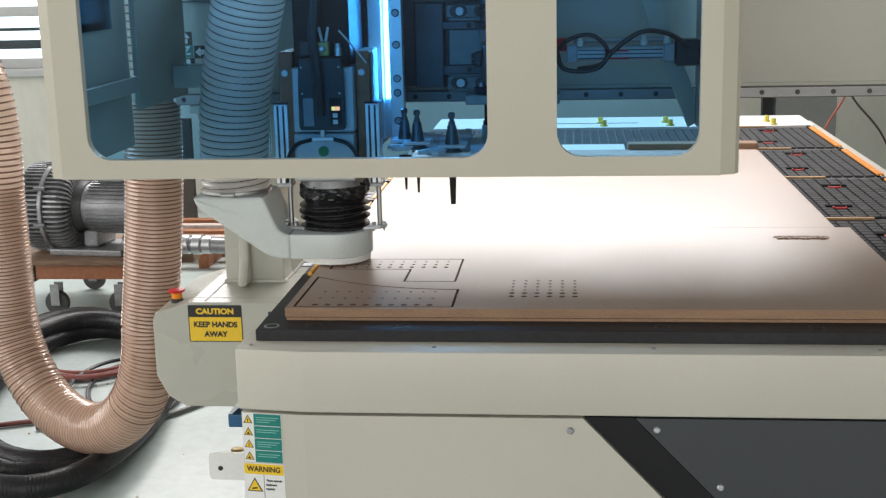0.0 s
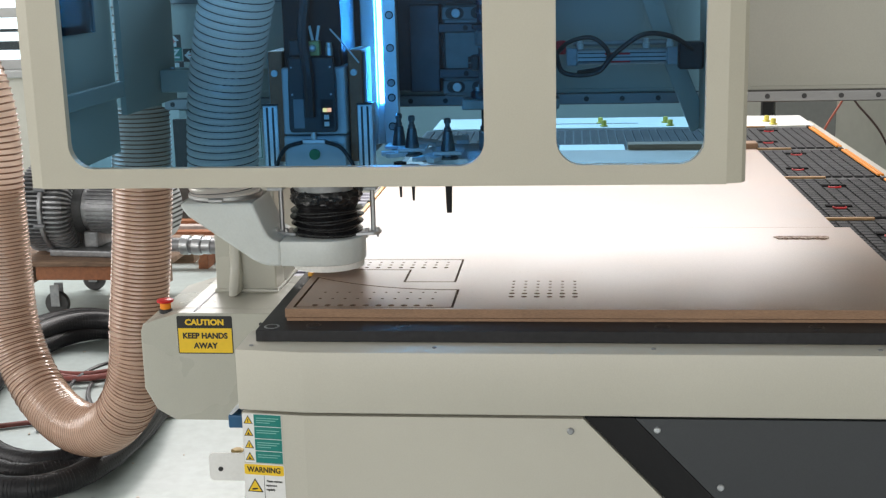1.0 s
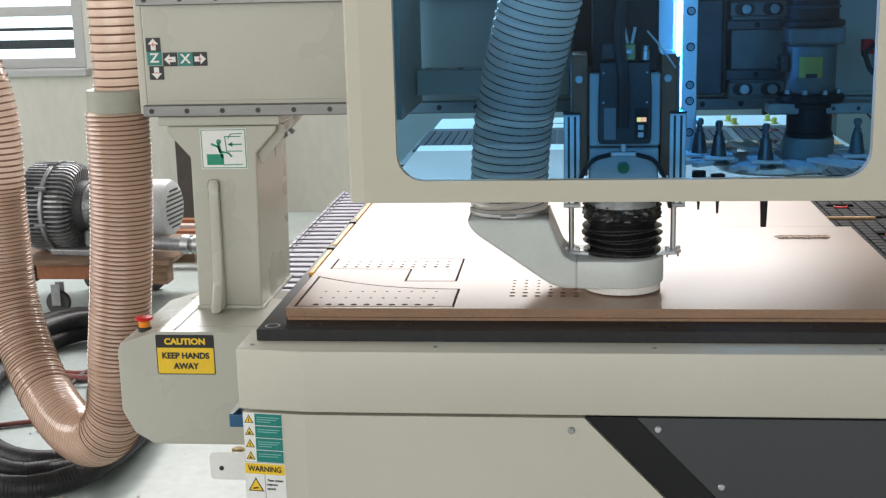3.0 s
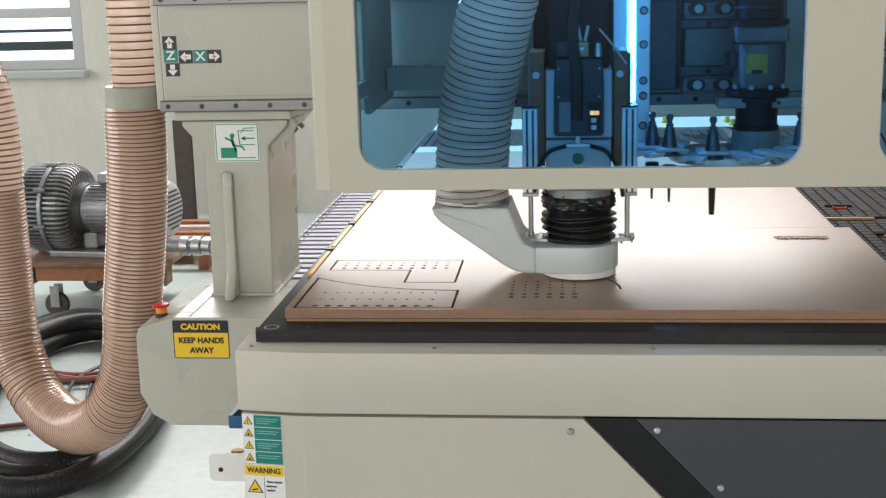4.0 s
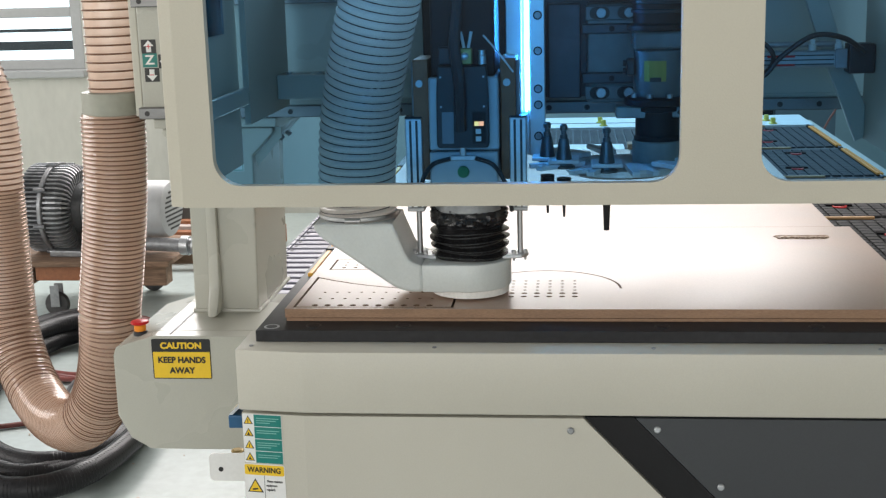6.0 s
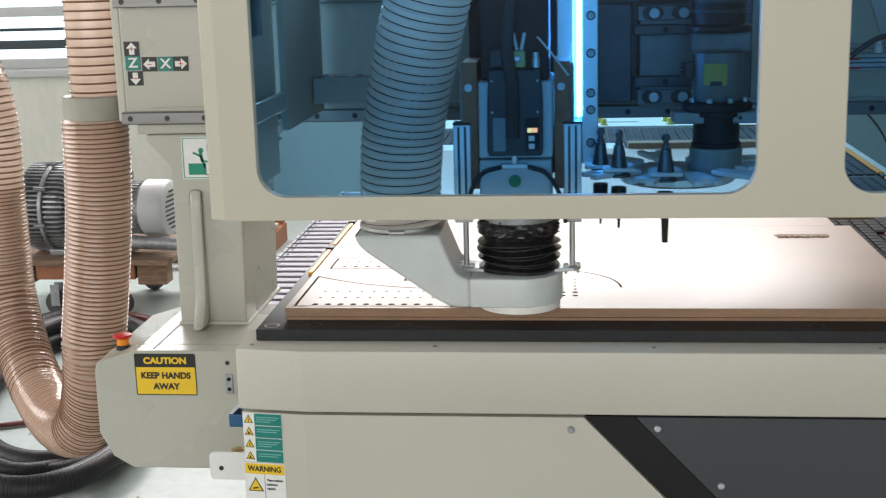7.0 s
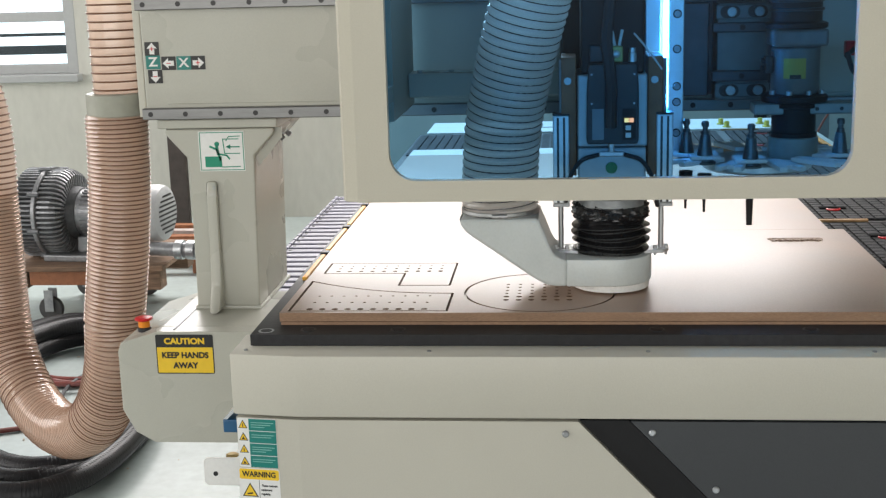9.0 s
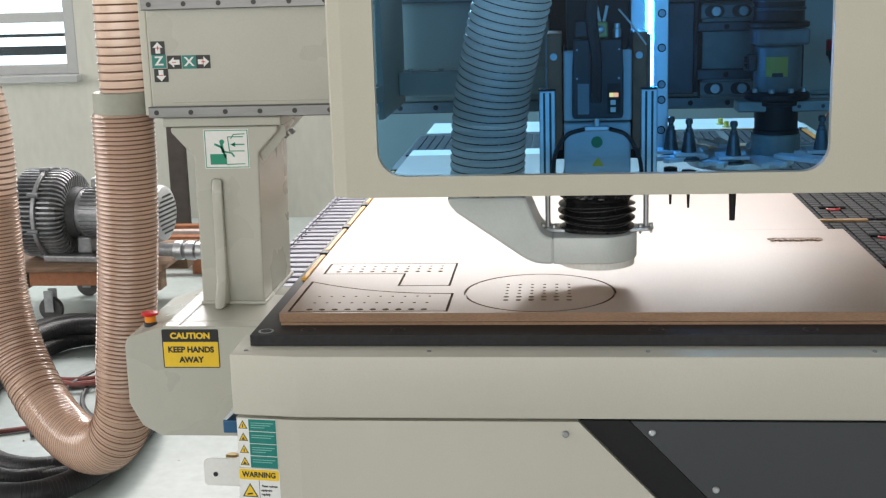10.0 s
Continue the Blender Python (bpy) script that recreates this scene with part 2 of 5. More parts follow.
def make_window():
    w = thing("window_1", "white aluminium sliding window with grey frame", "window", kind="structure")
    fr = mat("white_window_aluminium", (0.40, 0.41, 0.41), 0.4, grain=0.03)
    part("window_sill", box(B(), -5.02, -2.38, 5.12, 5.30, 0.86, 0.905, 0.006), fr, w)
    for x in (-5.0, -3.72, -2.47):
        part("window_frame", box(B(), x, x + 0.07, 5.2, 5.28, 0.905, 2.4, 0.006), fr, w)
    for z in (0.905, 1.22, 2.34):
        part("window_frame", box(B(), -4.93, -2.47, 5.215, 5.265, z, z + 0.06, 0.006), fr, w)
    for x0, x1 in ((-4.93, -3.72), (-3.65, -2.47)):
        p = part("pane", box(B(), x0, x1, 5.236, 5.242, 0.965, 2.34), PANE, w)
        p.visible_shadow = False
    part("grille", box(B(), -4.93, -2.47, 5.285, 5.30, 1.02, 1.075), DARKGREY, w, "dark grey rail across the window")
    part("grille", box(B(), -4.93, -2.47, 5.285, 5.30, 1.13, 1.15), DARKGREY, w)


make_window()


# ---- machine frame and table ----
FRONT = -0.125


PINYEL = mat("pale_yellow_plastic", (0.72, 0.62, 0.10), 0.5, grain=0.05)


def make_frame():
    w = thing("machine_frame", "cream painted steel machine frame with a dark grey inset panel", "machine frame")
    x1 = 1.62
    # the sheet folds back a little towards its end
    fold = 0.055
    turn = Matrix.Translation((fold, FRONT, 0)) @ Matrix.Rotation(radians(-7), 4, "Z") @ Matrix.Translation((-fold, -FRONT, 0))
    part("top_beam", prism(B(), [(-0.074, FRONT + 0.0158), (fold, FRONT), (x1, FRONT), (x1, 0.02), (-0.074, 0.02)], "z", 0.652, 0.772, 0.005), CREAM, w, smooth=True)
    part("bed_beam", box(B(), -0.03, x1 - 0.04, 0.024, 3.25, 0.60, 0.772), CREAM, w)
    # lower front: cream sheet with a slanting end, black band, dark panel
    part("front_panel", prism(B(), [(fold, 0.05), (fold, 0.647), (0.573, 0.647), (1.14, 0.05)], "y", FRONT + 0.002, FRONT + 0.03), CREAM, w)
    part("corner_panel", prism(B(), [(-0.068, FRONT + 0.0171), (fold, FRONT + 0.002), (fold, FRONT + 0.03), (-0.068, FRONT + 0.031)], "z", 0.05, 0.647), CREAM, w)
    part("band", prism(B(), [(0.576, 0.647), (0.665, 0.647), (1.235, 0.05), (1.143, 0.05)], "y", FRONT + 0.010, FRONT + 0.03), BLACKP, w, "black painted slanting band")
    part("inset_panel", prism(B(), [(0.668, 0.647), (x1, 0.647), (x1, 0.05), (1.238, 0.05)], "y", FRONT + 0.006, FRONT + 0.03), DARKGREY, w, "dark grey inset panel")
    part("side_panel", box(B(), -0.066, -0.05, FRONT + 0.032, 3.2, 0.05, 0.60), CREAM, w)
    part("side_panel", box(B(), x1 - 0.07, x1 - 0.05, FRONT + 0.032, 3.2, 0.05, 0.60), CREAM, w)
    for x in (-0.03, x1 - 0.12):
        for y in (-0.08, 3.0):
            part("foot", cyl(B(), (x + 0.03, y, 0), (x + 0.03, y, 0.06), 0.03), BLACKP, w)
    part("bolt", lathe(B(), [(0.0065, 0), (0.0065, 0.003), (0.0045, 0.0045), (0.0008, 0.0045)], 16, pose(0.55, FRONT + 0.0015, 0.624, 90)), CASTALU, w, smooth=True)
    for x, z in ((0.707, 0.626), (0.823, 0.516)):
        part("bolt", lathe(B(), [(0.0065, 0), (0.0065, 0.003), (0.0045, 0.0045), (0.0008, 0.0045)], 16, pose(x, FRONT + 0.006, z, 90)), ALU, w)
    for x, y in ((-0.047, -0.088), (0.30, -0.095), (0.70, -0.096), (1.1, -0.096)):
        part("bolt", lathe(B(), [(0.004, 0), (0.004, 0.002), (0.001, 0.002)], 12, pose(x, y, 0.7721)), CASTALU, w)
    part("back_plate", box(B(), -0.02, 1.53, 2.875, 3.22, 0.775, 0.80, 0.003), WHITE, w, "white end plate behind the table")
    for x in (0.675, 0.945, 1.20, 1.36):
        for dx, y in ((0.0, 3.02), (0.012, 2.92)):
            part("stop_pin", lathe(B(), [(0.017, 0), (0.017, 0.004), (0.0105, 0.006), (0.0105, 0.022), (0.008, 0.025), (0.002, 0.025)], 12, pose(x + dx, y, 0.80)), PINYEL, w, "pale yellow stop pin")
    part("plate_slot", box(B(), 0.45, 0.83, 3.0, 3.014, 0.8001, 0.8012), DARKGREY, w)
    # blue clamp and small white plate at the side
    part("clamp_block", box(B(), -0.118, -0.079, -0.03, 0.03, 0.585, 0.612, 0.003), mat("blue_plastic", (0.02, 0.10, 0.22), 0.35), w, "blue plastic cable clamp")
    part("clamp_plate", prism(B(), [(-0.116, 0.614), (-0.08, 0.650), (-0.08, 0.640), (-0.110, 0.6125)], "y", -0.03, 0.03), ALU, w, "bright clamp plate")
    part("grommet", lathe(B(), [(0.013, 0), (0.013, 0.003), (0.009, 0.005), (0.002, 0.005)], 16, pose(-0.118, 0.022, 0.5165)), mat("dull_brass", (0.35, 0.25, 0.10), 0.4, 0.7), w, "dull brass knob")
    part("bracket", prism(B(), rounded(-0.172, -0.070, 0.462, 0.52, 0.010, 4), "y", 0.0, 0.006, 0.001), WHITE, w, "white bracket plate with a hole")
    part("bracket_hole", cyl(B(), (-0.148, -0.0012, 0.487), (-0.148, 0.0, 0.487), 0.005, n=12), INK, w)
    # hazard stickers
    y = FRONT + 0.0019
    lab = part("hazard_label", prism(B(), rounded(-0.0685, 0.009, 0.5475, 0.6455, 0.003, 3), "y", y - 0.0006, y), LABELW, w, "white and teal hazard label with four pictograms")
    lab.matrix_basis = turn
    for k in range(4):
        z = 0.6215 - 0.0245 * k
        part("text_field", box(B(), -0.0455, 0.0085, y - 0.0010, y - 0.0006, z, z + 0.0232), TEAL, lab, "teal text field")
        for j in range(3 if k in (0, 2) else 2):
            part("text_bar", box(B(), -0.041, (0.004, -0.002, -0.014)[j], y - 0.0013, y - 0.0010, z + 0.0155 - 0.0045 * j, z + 0.0168 - 0.0045 * j), mat("pale_green_ink", (0.25, 0.5, 0.45), 0.5) if (k, j) == (0, 0) else bpy.data.materials["pale_green_ink"], lab)
        c = -0.0572
        t = part("hazard_sign", prism(B(), [(c - 0.0092, z + 0.004), (c + 0.0092, z + 0.004), (c, z + 0.0205)], "y", y - 0.0010, y - 0.0006), INK, lab, "yellow triangular hazard sign")
        part("sign_face", prism(B(), [(c - 0.0068, z + 0.0054), (c + 0.0068, z + 0.0054), (c, z + 0.0178)], "y", y - 0.0013, y - 0.0010), YELLOW, t)
        if k % 2 == 0:
            part("sign_mark", box(B(), c - 0.0008, c + 0.0008, y - 0.0016, y - 0.0013, z + 0.0065, z + 0.0135), INK, t)
        else:
            part("sign_mark", prism(B(), [(c - 0.004, z + 0.0065), (c + 0.004, z + 0.0065), (c + 0.001, z + 0.0095), (c, z + 0.013), (c - 0.002, z + 0.009)], "y", y - 0.0016, y - 0.0013), INK, t)
    lab = part("warning_label", prism(B(), rounded(-0.0715, 0.0105, 0.455, 0.5455, 0.004, 3), "y", y - 0.0006, y), LABELW, w, "white and yellow warning label")
    lab.matrix_basis = turn
    part("label_band", prism(B(), rounded(-0.0700, 0.0090, 0.5232, 0.5440, 0.003, 3), "y", y - 0.0010, y - 0.0006), YELLOW, lab)
    words("warning_text", "WARNING", 0.0150, (-0.0305, y - 0.0014, 0.5335), INK, lab, squeeze=0.92)
    c, z = -0.0500, 0.488
    part("hazard_sign", prism(B(), [(c - 0.016, z), (c + 0.016, z), (c, z + 0.028)], "y", y - 0.0010, y - 0.0006), INK, lab)
    part("sign_face", prism(B(), [(c - 0.0125, z + 0.002), (c + 0.0125, z + 0.002), (c, z + 0.0245)], "y", y - 0.0013, y - 0.0010), YELLOW, lab)
    part("sign_mark", prism(B(), [(c - 0.006, z + 0.004), (c + 0.005, z + 0.006), (c + 0.005, z + 0.009), (c - 0.006, z + 0.007)], "y", y - 0.0016, y - 0.0013), INK, lab)
    part("divider", box(B(), -0.0315, -0.0308, y - 0.0010, y - 0.0006, 0.457, 0.5225), INK, lab)
    for k, s in enumerate(("Please maintain", "equipment", "regularly")):
        words("warning_text", s, 0.0062, (-0.0105 - (0, 0.0065, 0.0085)[k], y - 0.0010, 0.5115 - 0.0085 * k), INK, lab, squeeze=0.82)
    return w


FRAME = make_frame()


def make_table():
    w = thing("vacuum_table", "black phenolic vacuum table with gridded panels and orange seals", "machine table")
    part("bed_plate", box(B(), -0.044, 1.50, -0.063, 2.86, 0.773, 0.7948, 0.0012), BLACKPL, w)
    part("skirt", box(B(), -0.03, 1.48, -0.045, 2.85, 0.7725, 0.7731), BLACKP, w)
    for x in (-0.018, 0.062, 0.235, 0.72, 1.0):
        p = part("plug", lathe(B(), [(0.015, 0), (0.015, 0.0008), (0.0125, 0.0012), (0.0115, 0.0004), (0.001, 0.0004)], 24, pose(x, -0.038 if x < 0 else -0.03, 0.795)), CASTALU if x < 0 else BLACKPLAS, w, "round plug in the plate")
        part("plug_core", lathe(B(), [(0.0105, 0), (0.0105, 0.0006), (0.001, 0.0009)], 20, pose(x, -0.038 if x < 0 else -0.03, 0.7955)), BLACKPL, p)
    grid = mat("gridded_table_top", (0.060, 0.061, 0.066), 0.75, grain=0.15, scale=120, bump=0.05, stain=0.2, stain_scale=6, spec=0.12, piece=0.12)
    groove = mat("black_groove", (0.008, 0.008, 0.009), 0.9, spec=0.1)
    pit = 0.033
    TAN = mat("dull_orange_seal", (0.50, 0.30, 0.14), 0.55, grain=0.1, scale=60)
    for y0, y1 in ((0.30, 0.955), (0.985, 1.60), (1.63, 2.22), (2.25, 2.84)):
        bm, cells = B(), []
        nx, ny = int(0.305 / pit), int((y1 - y0) / pit)
        near = y0 < 1.5
        for i in range(nx):
            for j in range(ny):
                x, y = 1.19 + i * pit, y0 + j * pit
                if near:
                    cells.append((x, y))
                else:
                    box(bm, x, x + pit - 0.006, y, y + pit - 0.006, 0.795, 0.801)
        if near:
            box(bm, 1.19, 1.485, y0, y1, 0.795, 0.7962)
        if y0 > 2.2:
            for i in range(int(1.2 / pit)):
                for j in range(ny):
                    x, y = -0.03 + i * pit, y0 + j * pit
                    box(bm, x, x + pit - 0.006, y, y + pit - 0.006, 0.795, 0.801)
        gp = part("grid_panel", bm, groove if near else grid, w, "black panel cut into small squares")
        if near:
            sq = None
            for x, y in cells:
                if sq is None:
                    ob = part("square", box(B(), 0, pit - 0.006, 0, pit - 0.006, 0, 0.0048), grid, gp)
                    sq = ob.data
                else:
                    ob = new("square", sq)
                    ob.parent = gp
                ob.location = (x, y, 0.7963)
        else:
            tagged(gp, kind="stuff")
        part("seal_channel", box(B(), 1.488, 1.499, y0, y1 - 0.01, 0.7951, 0.799), groove, w)
        for a in (1.489, 1.5005):
            part("seal_strip", box(B(), a, a + 0.0085, y0, y1 - 0.05, 0.7992, 0.806, 0.002), ORANGE, w, "orange sealing strip")
        part("seal_end", box(B(), 1.486, 1.5, y1 - 0.045, y1 - 0.015, 0.7992, 0.8075, 0.002), BLACKP, w)
        part("seal_strip", box(B(), 1.18, 1.33, y1 + 0.006, y1 + 0.020, 0.795, 0.802, 0.002), TAN, w, "dull orange sealing strip")
        for k in range(2):
            y = y0 + 0.12 + 0.32 * k
            part("stop_cap", lathe(B(), [(0.019, 0), (0.019, 0.003), (0.016, 0.0036), (0.0145, 0.0015), (0.002, 0.0015)], 20, pose(1.27 + 0.05 * k, y, 0.8012)), RED, w, "red round stop cap")
            part("stop_slot", box(B(), 1.235 + 0.05 * k, 1.305 + 0.05 * k, y + 0.004, y + 0.026, 0.8015, 0.806, 0.002), groove, w, "black stop bar")
    for k, (y0, y1) in enumerate(((0.36, 0.62), (0.645, 0.93), (0.955, 1.25), (1.28, 1.58), (1.61, 1.9))):
        part("seal_strip", box(B(), -0.030, -0.019, y0, y1 - 0.03, 0.795, 0.803, 0.002), SEAL_LIT, w, "orange sealing strip with sunlight painted into its colour")
        part("seal_end", box(B(), -0.034, -0.014, y1 - 0.025, y1, 0.795, 0.806, 0.002), BLACKP, w)


make_table()


# ---- the sheets being cut ----
CC, CR = (0.500, 0.158), 0.1505


def make_board():
    low = part("backing_board", box(B(), 0.002, 1.222, 0.002, 0.75, 0.7952, 0.8012, 0.0006), MDFE)
    tagged(low, "thin brown fibreboard under the cut sheet", "fibreboard")
    top = 0.82
    bm = box(B(), 0.0, 1.222, 0.0, 0.755, 0.8028, top)
    cut = B()

    def groove(a, b, w=0.005):
        a, b = Vector(a), Vector(b)
        d = (b - a).normalized()
        n = Vector((-d.y, d.x)) * w / 2
        a, b = a - d * w / 2, b + d * w / 2
        prism(cut, [tuple(a - n), tuple(b - n), tuple(b + n), tuple(a + n)], "z", top - 0.010, top + 0.01)

    def hole(x, y, r):
        cyl(cut, (x, y, top - 0.012), (x, y, top + 0.01), r, n=14)

    for i in range(6):
        for j in range(6):
            hole(0.434 + 0.025 * i, 0.0945 + 0.025 * j, 0.0036 if j > 1 else 0.006)
    for i in range(10):
        hole(0.054 + 0.025 * i, 0.0273, 0.0066)
        hole(0.0545 + 0.025 * i, 0.0775, 0.0034)
        hole(0.055 + 0.025 * i, 0.1275, 0.003)
        hole(0.0565 + 0.025 * i, 0.340, 0.0052)
        hole(0.0565 + 0.025 * i, 0.365, 0.0038)
        hole(0.0565 + 0.025 * i, 0.390, 0.0032)
    # side panel with a curved top
    pts = [(0.016, 0.014), (0.324, 0.014), (0.324, 0.148)]
    curve = [(0.324 - 0.307 * s, 0.148 + 0.103 * s ** 2.2) for s in (0.12, 0.25, 0.38, 0.5, 0.62, 0.74, 0.87, 1.0)]
    loop = pts + curve
    for a, b in zip(loop, loop[1:] + loop[:1]):
        groove(a, b)
    # stepped panel
    loop = [(0.029, 0.322), (0.206, 0.320), (0.206, 0.214), (0.312, 0.214), (0.312, 0.416), (0.029, 0.416)]
    for a, b in zip(loop, loop[1:] + loop[:1]):
        groove(a, b, 0.0045)
    # circle, still filled by uncut strips at the start
    n = 120
    for k in range(n):
        a, b = (2 * math.pi * (k + e) / n for e in (0, 1.03))
        prism(cut, [(CC[0] + r * math.cos(t), CC[1] + r * math.sin(t)) for r, t in ((CR - 0.0025, a), (CR + 0.0025, a), (CR + 0.0025, b), (CR - 0.0025, b))], "z", top - 0.010, top + 0.01)
    ob = part("cut_sheet", bm, MDF)
    cm = bpy.data.meshes.new("cutter")
    cut.to_mesh(cm)
    cut.free()
    co = bpy.data.objects.new("cutter", cm)
    scene.collection.objects.link(co)
    md = ob.modifiers.new("cut", "BOOLEAN")
    md.operation, md.solver, md.use_self, md.object = "DIFFERENCE", "EXACT", True, co
    dg = bpy.context.evaluated_depsgraph_get()
    me = bpy.data.meshes.new_from_object(ob.evaluated_get(dg))
    ob.modifiers.clear()
    ob.data = me
    bpy.data.objects.remove(co)
    me.materials.clear()
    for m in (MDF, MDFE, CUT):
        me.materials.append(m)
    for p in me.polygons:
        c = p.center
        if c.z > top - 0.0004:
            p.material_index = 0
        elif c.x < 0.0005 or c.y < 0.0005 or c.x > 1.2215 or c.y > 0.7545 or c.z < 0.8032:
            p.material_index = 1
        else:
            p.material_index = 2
        p.use_smooth = False
    tagged(ob, "brown fibreboard sheet with routed panels and rows of drilled holes", "fibreboard")
    # torn shallow pocket
    rnd = random.Random(5)
    up, low = [], []
    for k in range(31):
        x = 1.025 + 0.0042 * k
        end = min(1.0, k / 2.5, (30 - k) / 2.5)
        up.append((x, 0.648 + rnd.random() * 0.004 * end))
        low.append((x + rnd.uniform(-0.0012, 0.0012), 0.640 - (0.012 + rnd.random() * 0.016) * end))
    patch = part("torn_patch", prism(B(), up + low[::-1], "z", top + 0.0002, top + 0.0010), mat("torn_fibre", (0.33, 0.235, 0.18), 0.95, grain=0.35, scale=140, bump=0.2, spec=0.1))
    tagged(patch, "rough torn patch on the sheet", "torn patch")
    part("torn_lip", prism(B(), [(1.03, 0.651), (1.145, 0.651), (1.146, 0.6475), (1.10, 0.6465), (1.06, 0.6475), (1.032, 0.647)], "z", top + 0.0011, top + 0.0016), bpy.data.materials["torn_fibre"], patch, "dark torn edge")
    for k in range(14):
        x = 1.03 + 0.0082 * k + rnd.uniform(-0.002, 0.002)
        y = 0.624 + rnd.uniform(-0.004, 0.004)
        part("splinter", prism(B(), [(x, y), (x + 0.006, y - 0.004), (x + 0.011, y + 0.001), (x + 0.004, y + 0.004)], "z", top + 0.0011, top + 0.0032), MDF, patch)
    back = part("back_sheet", box(B(), 0.0, 1.188, 0.757, 2.10, 0.7955, 0.8198, 0.0006), MDF)
    tagged(back, "pale brown fibreboard sheet lying behind the cut one", "fibreboard")
    bat = part("wooden_batten", box(B(), 0.75, 1.195, 2.10, 2.17, 0.802, 0.838, 0.003), MDFE)
    tagged(bat, "brown batten lying across the table", "batten")
    far = part("far_sheet", box(B(), 0.0, 0.74, 2.102, 2.24, 0.802, 0.8195, 0.0006), WHITE)
    tagged(far, "white faced board on the table", "fibreboard")
    return ob


make_board()
STRIP_N = 45
STRIPS = []


def make_strips():
    w = thing("uncut_ring", "ring of fibreboard strips that the cutter clears away", "fibreboard")
    for k in range(STRIP_N):
        bm = B()
        a0, a1 = 2 * math.pi * k / STRIP_N, 2 * math.pi * (k + 1) / STRIP_N
        m, inner, outer = 3, [], []
        for i in range(m + 1):
            t = a0 + (a1 - a0) * i / m
            inner.append((CC[0] + (CR - 0.00248) * math.cos(t), CC[1] + (CR - 0.00248) * math.sin(t)))
            outer.append((CC[0] + (CR + 0.00248) * math.cos(t), CC[1] + (CR + 0.00248) * math.sin(t)))
        prism(bm, inner + outer[::-1], "z", 0.8180, 0.81998)
        STRIPS.append(part("strip", bm, MDF, w))


make_strips()


# ---- gantry: all in its own space, x and z as in the hall, y from the cutter's axis ----
def make_gantry():
    w = thing("gantry", "grey-green painted steel gantry with a beam on columns and warning labels", "gantry")
    for side in (0, 1):
        def X(x):
            return x if side == 0 else 1.30 - x
        foot = [(-0.078, 0.378), (-0.425, 0.378), (-0.47, 0.405), (-0.498, 0.46), (-0.498, 0.605), (-0.49, 0.625), (-0.40, 0.652), (-0.078, 0.652)]
        part("foot_box", prism(B(), [(X(a), b) for a, b in foot], "y", 0.24, 0.29, 0.003), GREENISH, w)
        shell = [(-0.078, 0.652), (-0.40, 0.652), (-0.49, 0.625), (-0.498, 0.605), (-0.498, 0.46), (-0.485, 0.46), (-0.485, 0.60), (-0.478, 0.615), (-0.398, 0.64), (-0.078, 0.64)]
        part("foot_cover", prism(B(), [(X(a), b) for a, b in shell], "y", 0.2905, 0.62, 0.001), GREENISH, w)
        # column: tapered box with flared head
        col = [(-0.362, 0.652), (-0.204, 0.652), (-0.196, 1.035), (-0.145, 1.088), (-0.145, 1.10), (-0.413, 1.10), (-0.413, 1.088), (-0.358, 1.025)]
        part("column", prism(B(), [(X(a), b) for a, b in col], "y", 0.45, 0.77, 0.004), GREENISH, w)
        part("head_plate", box(B(), *sorted((X(-0.43), X(-0.135))), 0.445, 0.80, 1.102, 1.124, 0.003), GREENISH, w)
        rib = [(0.452, 0.97), (0.44, 0.975), (0.432, 0.93), (0.425, 0.72), (0.40, 0.67), (0.385, 0.654), (0.452, 0.654)]
        part("rib", prism(B(), rib, "x", *sorted((X(-0.318), X(-0.290))), 0.009), GREENISH, w, smooth=True)
        part("weld_bead", tube(B(), [(X(-0.364), 0.448, 0.655), (X(-0.28), 0.447, 0.656), (X(-0.203), 0.448, 0.655), (X(-0.201), 0.60, 0.655), (X(-0.201), 0.77, 0.655)], 0.0055, 8), GREENISH, w, smooth=True)
        part("slot", box(B(), *sorted((X(-0.366), X(-0.362))), 0.255, 0.44, 0.652, 0.6535), INK, w)
        for y in (0.50, 0.58, 0.66):
            part("bolt", cyl(B(), (X(-0.160), y, 1.066), (X(-0.150), y, 1.056), 0.007, n=10), CASTALU, w)
        part("side_gusset", prism(B(), [(X(-0.196), 1.03), (X(-0.15), 1.082), (X(-0.15), 1.10), (X(-0.13), 1.10), (X(-0.13), 1.075), (X(-0.19), 1.005)], "y", 0.47, 0.476), GREENISH, w)
    part("beam", box(B(), -0.455, 1.755, 0.452, 0.74, 1.126, 1.47, 0.004), GREENISH, w)
    part("beam_lip", box(B(), -0.40, 1.70, 0.4465, 0.4515, 1.153, 1.162, 0.001), GREENISH, w)
    part("end_cap", box(B(), -0.474, -0.4555, 0.455, 0.735, 1.13, 1.466, 0.003), CREAM, w)
    for z in (1.126, 1.385):
        rail = part("rail", prism(B(), [(0.4515, z), (0.429, z), (0.427, z + 0.002), (0.427, z + 0.025), (0.429, z + 0.027), (0.4515, z + 0.027)], "x", -0.457, 1.755), RAIL, w, "bright linear guide rail with bolt holes")
        hole = cyl(B(), (0, 0.4262, 0), (0, 0.4269, 0), 0.0062, n=14)
        me = None
        for k in range(26):
            x = -0.437 + 0.0855 * k
            if x > 1.74:
                break
            if me is None:
                ob = part("bolt_hole", hole, INK, rail)
                me = ob.data
            else:
                ob = new("bolt_hole", me)
                ob.parent = rail
            ob.location = (x, 0, z + 0.0135)
    # labels
    y = 0.24
